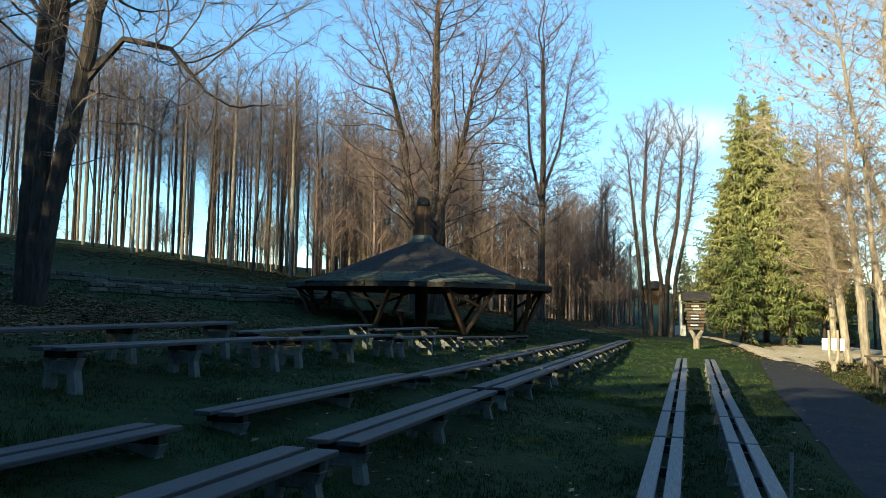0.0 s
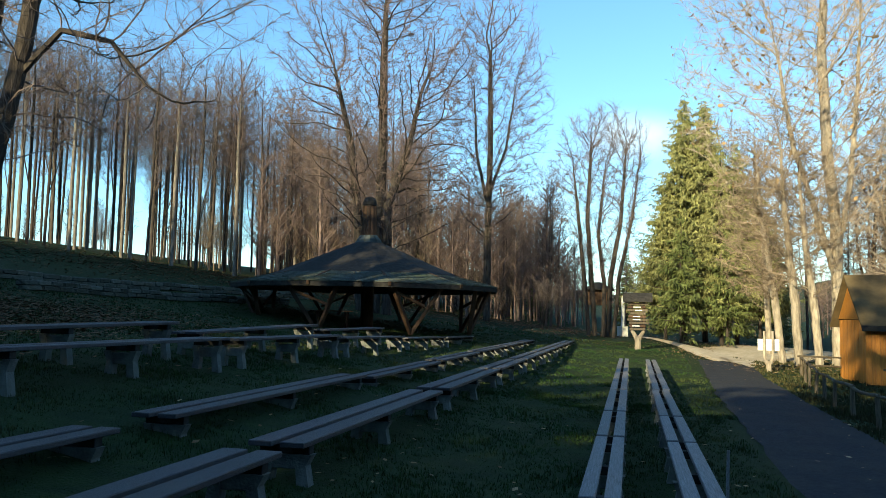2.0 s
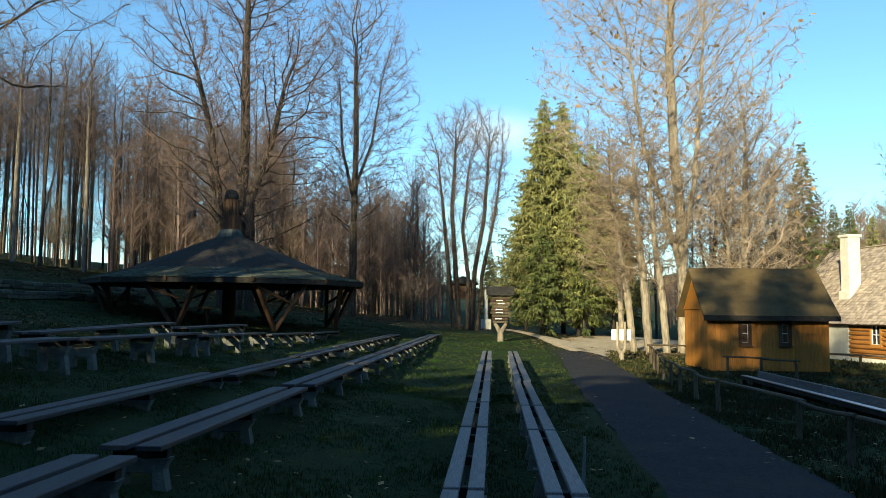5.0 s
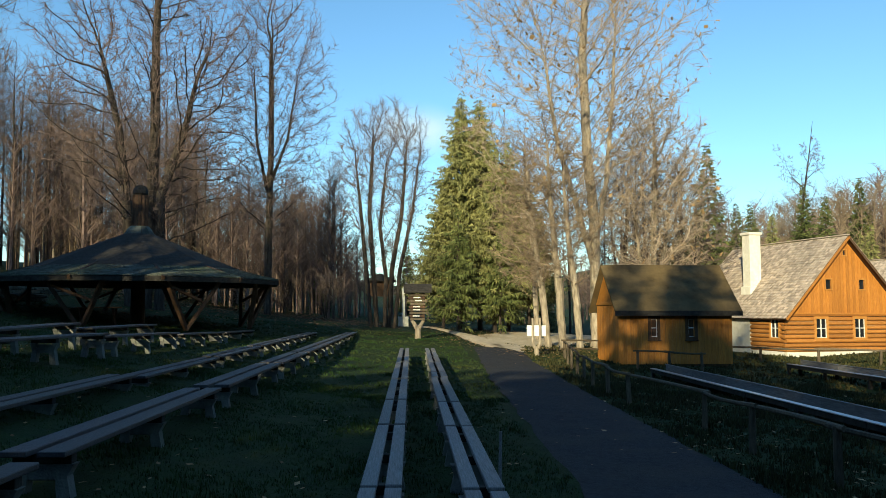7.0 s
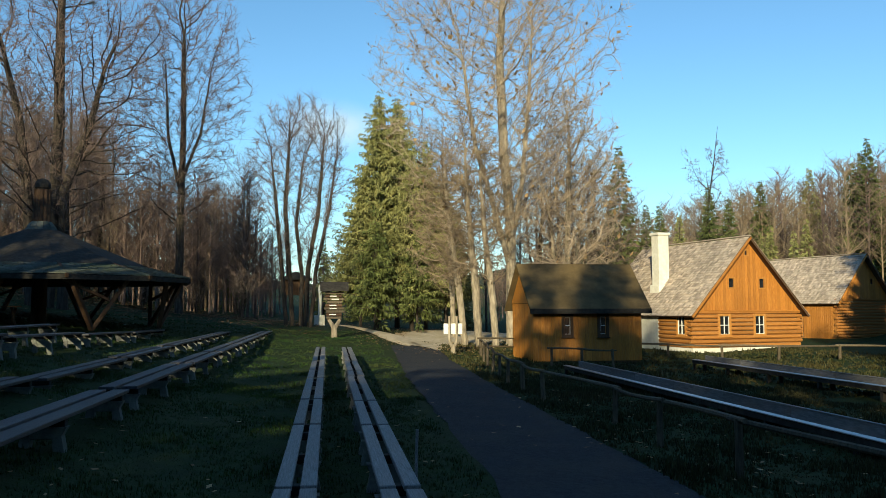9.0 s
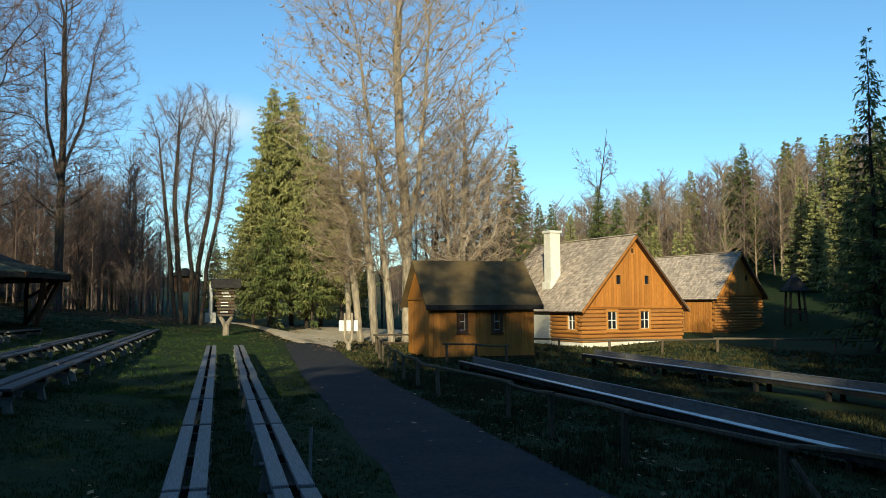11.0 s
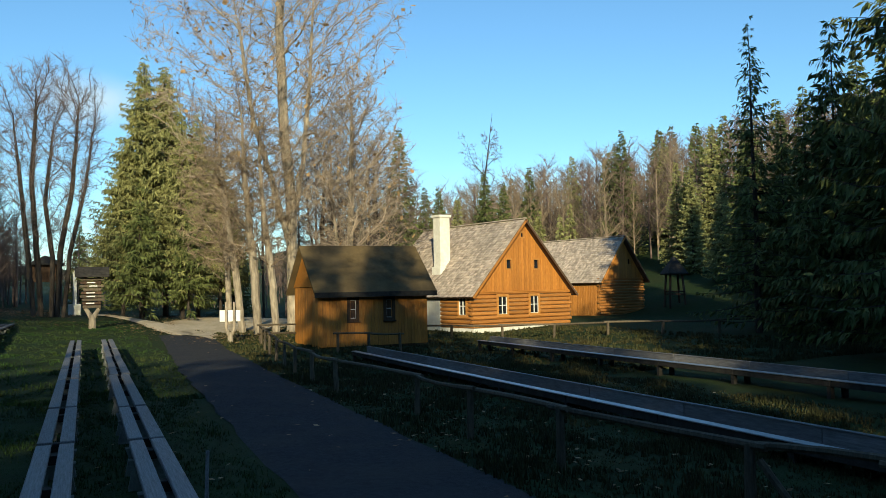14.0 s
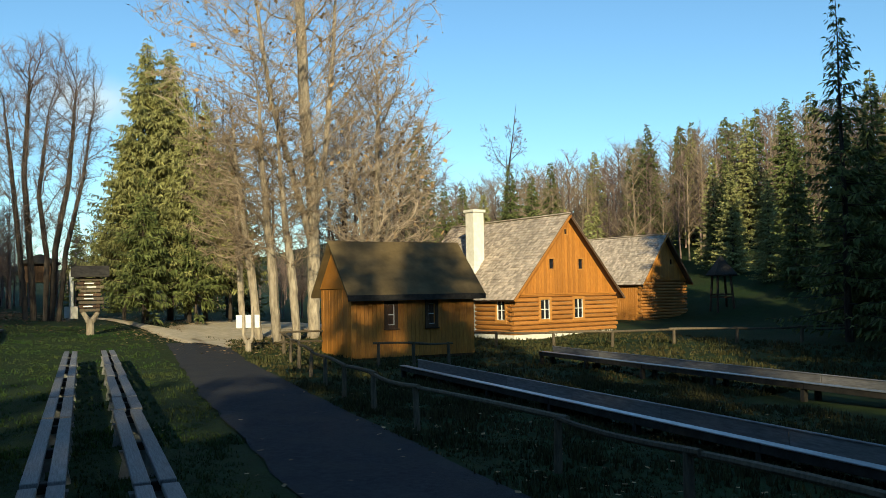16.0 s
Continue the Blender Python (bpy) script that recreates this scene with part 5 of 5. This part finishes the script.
# conifers
light_spruce = "tall sunlit yellow-green spruce with dense boughs"
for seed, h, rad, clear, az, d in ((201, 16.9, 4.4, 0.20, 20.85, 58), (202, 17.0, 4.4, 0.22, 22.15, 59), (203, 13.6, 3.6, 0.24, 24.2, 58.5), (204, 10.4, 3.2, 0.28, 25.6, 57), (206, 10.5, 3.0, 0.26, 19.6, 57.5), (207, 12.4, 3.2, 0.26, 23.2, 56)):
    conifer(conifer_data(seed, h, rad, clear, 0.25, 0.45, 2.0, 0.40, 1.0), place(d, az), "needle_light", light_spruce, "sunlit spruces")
# two dark spruces added to imitate the shaded lower boughs
conifer(conifer_data(205, 7.6, 2.5, 0.24, 0.3, 0.4, 1.6, 0.42, 1.0), place(53.5, 20.6), "needle", "added dark green spruce standing in for shade below the sunlit ones", "sunlit spruces")
conifer(conifer_data(208, 6.6, 2.4, 0.28, 0.3, 0.4, 1.6, 0.42, 1.0), place(54.5, 23.6), "needle", "added dark green spruce standing in for shade below the sunlit ones", "sunlit spruces")
conifer(conifer_data(211, 13.9, 3.0, 0.10, 0.34, 0.22, 0.9, 0.36, 0.7), place(40, 61.0), "needle", "dark spruce with open crown by the yard", "yard spruces")
conifer(conifer_data(212, 21, 4.3, 0.08, 0.30, 0.5, 1.35, 0.55, 0.9), place(29, 71.2), "needle", "big dark spruce with drooping boughs", "yard spruces")
conifer(conifer_data(213, 12, 3.5, 0.05, 0.32, 0.4, 1.2, 0.48, 0.8), place(36, 65.6), "needle", "big dark spruce with drooping boughs", "yard spruces")
for seed, h, rad, az, d in ((215, 9.0, 2.6, 62.8, 43), (218, 10.5, 3.0, 66.8, 42)):
    conifer(conifer_data(seed, h, rad, 0.03, 0.30, 0.4, 1.25, 0.44, 0.8), place(d, az, seed), "needle", "dark dense spruce in the shade by the yard", "yard spruces")
spr = [conifer(conifer_data(220 + i, 13, 2.7, 0.05, 0.29, 0.4, 1.1, 0.42), place(90 + 4 * i, 47 + 3 * i), ("needle", "needle_light", "needle")[i], "spruce in the mixed wood behind the cottages", "wood spruces") for i in range(3)]
for az, d, k in ((37.8, 70, 1.25), (37.2, 72, 0.9), (40.5, 66, 0.8), (41.8, 64, 0.72), (43.75, 70, 0.93), (45.0, 66, 0.82), (39.6, 76, 0.9), (53.4, 92, 1.1), (56.8, 76, 0.75), (57.7, 72, 0.7), (56.2, 96, 0.95),
                (57.5, 74, 0.7), (59.5, 66, 0.62), (60.8, 62, 0.75), (63.2, 58, 0.9), (64.5, 55, 1.0), (59.2, 84, 0.95), (61.4, 80, 1.0), (67.5, 50, 1.1), (69.0, 46, 1.1), (72.5, 42, 1.2), (75.0, 33, 1.3),
                (46.8, 74, 0.5), (35.0, 78, 0.8), (33.0, 82, 0.85), (26.5, 72, 0.8), (19.5, 80, 0.7), (17.0, 110, 0.8), (10.8, 92, 0.6), (24.3, 95, 0.9)):
    copy_thing(spr[int(az * 10) % 3], place(d, az, az)).scale = [k, k, k]

# the far wooded hillside, too dense to count


def far_wood(name, bases, spots, material, label):
    V, F, n = [], [], 0
    for (verts, faces), (az, d, k, turn) in zip(bases, spots):
        m = np.array(place(d, az, turn, k))
        P = np.array([tuple(v) for v in verts]) @ m[:3, :3].T + m[:3, 3]
        V.extend(P.tolist())
        F.extend([tuple(i + n for i in f) for f in faces])
        n += len(verts)
    tagged(new(name, from_data(name, V, F, M[material])), label, "woods", kind="stuff")


def far_tree(seed, h):
    """A slim far tree: a stem and a loose head of fine branches."""
    r = random.Random(seed)
    V, F = [], []
    tube(V, F, [Vector((0, 0, -0.5)), Vector((r.uniform(-0.2, 0.2), 0.1, h * 0.4)), Vector((r.uniform(-0.4, 0.4), r.uniform(-0.4, 0.4), h * 0.95))], [0.17, 0.12, 0.03], 4)

    def spike(p, q, w):
        d = (q - p).normalized()
        x = d.cross(Vector((0.3, 0.5, 0.8))).normalized() * w
        y = d.cross(x)
        b = len(V)
        V.extend((p + x, p - x * 0.5 + y * 0.86, p - x * 0.5 - y * 0.86, q))
        F.extend(((b, b + 1, b + 3), (b + 1, b + 2, b + 3), (b + 2, b, b + 3)))

    for _ in range(44):
        t = r.uniform(0.2, 0.97)
        a = r.uniform(0, 6.28)
        ln = h * 0.2 * (1.15 - t) ** 0.5 * r.uniform(0.7, 1.3)
        p = Vector((0, 0, h * t))
        q = p + Vector((math.cos(a) * ln, math.sin(a) * ln, ln * r.uniform(0.6, 1.3)))
        spike(p, q, 0.05)
        for _ in range(7):
            c = p.lerp(q, r.uniform(0.25, 1))
            spike(c, c + Vector((r.gauss(0, 0.5), r.gauss(0, 0.5), r.uniform(0.1, 0.9))) * ln * 0.6, 0.024)
    return V, F


far_bare = [far_tree(300 + i, 14) for i in range(6)]
far_green = []
for i in range(3):
    a, b = conifer_data(310 + i, 14, 2.6, 0.06, 0.6, 0.35, 0.6, 0.8)
    far_green.append((a[0] + b[0], a[1] + [tuple(q + len(a[0]) for q in f) for f in b[1]]))
for mtl, cnt, az_r, d_r, k_r in (("twig_red", 220, (36, 72), (84, 150), (0.55, 0.95)), ("twig_tan", 240, (36, 70), (80, 140), (0.5, 0.9)), ("twig_red", 160, (7, 36), (80, 170), (0.3, 0.75)), ("twig", 60, (-34, -10), (92, 125), (0.25, 0.5)), ("twig_tan", 90, (-13, 13), (70, 120), (0.3, 0.8)), ("twig_red", 220, (-9, 13), (68, 120), (0.4, 0.9))):
    far_wood("far_wood", [rng.choice(far_bare) for _ in range(cnt)], [(rng.uniform(*az_r), rng.uniform(*d_r), rng.uniform(*k_r), rng.uniform(0, 6)) for _ in range(cnt)], mtl, "leafless brown wood on the far hillside")
far_wood("far_wood", [rng.choice(far_green) for _ in range(20)], [(rng.uniform(36, 72), rng.uniform(90, 150), rng.uniform(0.6, 1.05), rng.uniform(0, 6)) for _ in range(20)], "needle", "dark spruces among the wood on the far hillside")
far_wood("far_wood", [rng.choice(far_green) for _ in range(22)], [(rng.uniform(36, 50), rng.uniform(70, 90), rng.uniform(0.35, 0.6), rng.uniform(0, 6)) for _ in range(30)], "needle_light", "young spruces in sunlit light green behind the cottages")

# unseen wood added behind the walk to throw the foreground into shade
back_label = "tall dense unseen spruce added to cast shade"
for row, (q0, add) in enumerate(((-20, 0.0), (-27, 0.13), (-14, -0.2))):
    for p in range(-84, 40, 3) if row < 2 else range(-24, -6, 2):
        p = p + row * 1.5 + rng.uniform(-0.7, 0.7)
        q = q0 + rng.uniform(-2, 2)
        x, y = 0.788 * p + 0.616 * q, -0.616 * p + 0.788 * q
        # heights by stretch set which ground and walls the sun reaches
        if p < -58:
            k = rng.uniform(1.25, 1.45)
        elif p < -26:
            k = rng.uniform(1.7, 1.93)
        elif p < -21:
            k = rng.uniform(0.9, 1.1)
        elif p < -3.6:
            k = rng.uniform(0.86, 0.98) + add * 0.6
        elif p < 3:
            k = rng.uniform(1.66, 1.76) + add
        elif p < 11.5:
            k = rng.uniform(1.18, 1.32) + add
        elif p < 15.5:
            k = rng.uniform(1.85, 2.0)
        elif p < 20:
            k = rng.uniform(1.5, 1.68)
        else:
            k = rng.uniform(1.05, 1.35)
        c = copy_thing(spr[int(p * 7) % 2 * 2], spot(x, y, p))
        c.scale = [k * 1.2, k * 1.2, k]
        tagged(c, back_label, group="shading wood")
# more unseen spruces on both sides, added to cut the sky light
for az, d in [(a, rng.uniform(24, 38)) for a in range(82, 160, 7)] + [(a, rng.uniform(30, 42)) for a in range(-112, -44, 6)]:
    k = rng.uniform(1.3, 1.6)
    c = copy_thing(spr[az % 2 * 2], place(d, az, az))
    c.scale = [k * 1.2, k * 1.2, k]
    tagged(c, back_label, group="shading wood")

# ---- low stone walls on the slope ----


def stone_wall(points, height, seed):
    rng2 = random.Random(seed)
    th = tagged(new("wall_stone"), "low dry-stone terrace wall with mossy stones", "wall", kind="structure")
    protos2 = []
    for i in range(6):
        bm = box_bm((-0.5, -0.5, -0.5), (0.5, 0.5, 0.5), 0.14)
        for v in bm.verts:
            v.co += Vector((rng2.uniform(-0.06, 0.06), rng2.uniform(-0.06, 0.06), rng2.uniform(-0.06, 0.06)))
        me = bpy.data.meshes.new("stone")
        bm.to_mesh(me)
        bm.free()
        me.materials.append(M["stone"])
        protos2.append(me)
    for a, b in zip(points, points[1:]):
        a, b = W(*a), W(*b)
        ln = (b - a).length
        turn = math.atan2(b.y - a.y, b.x - a.x)
        for row in range(2):
            x = rng2.uniform(0, 0.3)
            while x < ln:
                w = rng2.uniform(0.5, 0.95)
                p = a.lerp(b, min(1, (x + w / 2) / ln))
                st = new("stone", rng2.choice(protos2))
                st.parent = th
                hh = height / 2
                st.matrix_basis = Matrix.Translation(G(p.x, p.y, hh * (row + 0.45))) @ Matrix.Rotation(turn, 4, "Z") @ Matrix.Diagonal((w, 0.45, hh * rng2.uniform(0.95, 1.1), 1))
                x += w * 0.97


stone_wall([(24, -27), (40, -24.5), (52, -21.5)], 0.42, 1)
stone_wall([(26, -22.5), (36, -21.3), (44, -19.8)], 0.38, 2)

# ---- grass and leaves ----


def blades(name, count, area, size, seed, label, lean=0.5, material="grass"):
    """Single tapered blades in little tufts, spread over a stretch of the lawn."""
    r = np.random.RandomState(seed)
    (u0, u1), (v0, v1) = area
    u = u0 + (u1 - u0) * r.rand(count) ** 1.6
    v = v0 + (v1 - v0) * r.rand(count)
    keep = np.abs(v - np.interp(u, ROAD_U, ROAD_V)) > 1.12 + 0.1 * r.rand(count)
    u, v = u[keep], v[keep]
    u, v = np.repeat(u, 5) + r.normal(0, 0.035, len(u) * 5), np.repeat(v, 5) + r.normal(0, 0.035, len(v) * 5)
    n = len(u)
    x, y = SU * u + CU * v, CU * u - SU * v
    z = lie(x, y) - 0.01
    h = size * (0.45 + 0.9 * r.rand(n)) * (0.75 + 0.5 * np.sin(u * 1.7) * np.sin(v * 2.3))
    a, w = r.rand(n) * 6.283, size * 0.075 * (1 + u / 14)
    dx, dy = np.cos(a), np.sin(a)
    k, b = lean * h * r.rand(n), r.rand(n) * 6.283
    P = np.zeros((n, 3, 3))
    P[:, 0] = np.stack([x - dx * w, y - dy * w, z], -1)
    P[:, 1] = np.stack([x + dx * w, y + dy * w, z], -1)
    P[:, 2] = np.stack([x + k * np.cos(b), y + k * np.sin(b), z + h], -1)
    me = bpy.data.meshes.new(name)
    me.vertices.add(n * 3)
    me.vertices.foreach_set("co", P.ravel())
    me.loops.add(n * 3)
    me.loops.foreach_set("vertex_index", np.arange(n * 3))
    me.polygons.add(n)
    me.polygons.foreach_set("loop_start", np.arange(n) * 3)
    me.polygons.foreach_set("loop_total", np.full(n, 3))
    me.update()
    me.materials.append(M[material])
    tagged(new(name, me), label, "grass", kind="stuff")


blades("grass", 26000, ((2.5, 20), (-9.5, 1.9)), 0.06, 1, "short dark green lawn grass between the benches")
blades("grass", 14000, ((8, 44), (-26, -9)), 0.08, 5, "short lawn grass on the terraced slope")
blades("grass", 14000, ((18, 52), (-14, 2.6)), 0.07, 2, "short dark green lawn grass between the benches")
blades("grass", 20000, ((1.5, 26), (4.1, 13)), 0.11, 3, "longer rough dry grass on the bank beside the lane", material="grass_dry")
blades("grass", 9000, ((20, 44), (4.8, 26)), 0.14, 4, "rough dry grass around shed and cottages", material="grass_dry")


def litter(name, count, spots, size, seed, label, material="leaves"):
    """Fallen leaves, each one a small bent quad lying on the ground."""
    r = random.Random(seed)
    V, F = [], []
    for _ in range(count):
        u0, v0, su, sv = r.choice(spots)
        u, v = r.gauss(u0, su), r.gauss(v0, sv)
        p = W(u, v)
        c = G(p.x, p.y, r.uniform(0.015, 0.05))
        a = r.uniform(0, 6.28)
        s = size * r.uniform(0.6, 1.4)
        d, e = Vector((math.cos(a), math.sin(a), r.uniform(-0.25, 0.25))) * s, Vector((-math.sin(a), math.cos(a), r.uniform(-0.25, 0.25))) * s * 0.6
        b = len(V)
        V += [c - d, c + e, c + d, c - e]
        F += [(b, b + 1, b + 2), (b, b + 2, b + 3)]
    tagged(new(name, from_data(name, V, F, M[material])), label, "leaves", kind="stuff")


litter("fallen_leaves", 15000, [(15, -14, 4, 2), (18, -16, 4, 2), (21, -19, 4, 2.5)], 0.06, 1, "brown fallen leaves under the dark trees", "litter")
litter("fallen_leaves", 9000, [(46, 5.5, 3, 2), (50, 8.5, 3, 3), (54, 9, 4, 3), (42, 6.5, 3, 1.5)], 0.06, 2, "sunlit fallen leaves strewn beside the lane")
litter("fallen_leaves", 700, [(9, -3, 5, 3), (12, 5.6, 6, 1.5), (20, 9, 6, 3)], 0.045, 3, "scattered fallen leaves on the lawn")
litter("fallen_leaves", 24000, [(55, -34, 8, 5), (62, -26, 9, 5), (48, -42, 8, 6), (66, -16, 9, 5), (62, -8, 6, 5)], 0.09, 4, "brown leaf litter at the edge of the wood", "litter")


# ---- a stake beside the front bench ----
stake = empty("stake", Matrix.Translation(W(7.7, 0.84, ground_at(7.7, 0.84))), "thin grey wooden stake leaning beside a bench", "stake")
part("stick", pole_bm((0, 0, -0.15), (0.03, 0.05, 0.86), 0.018, 0.014, 7, 0.015, 3), M["plank"], stake)
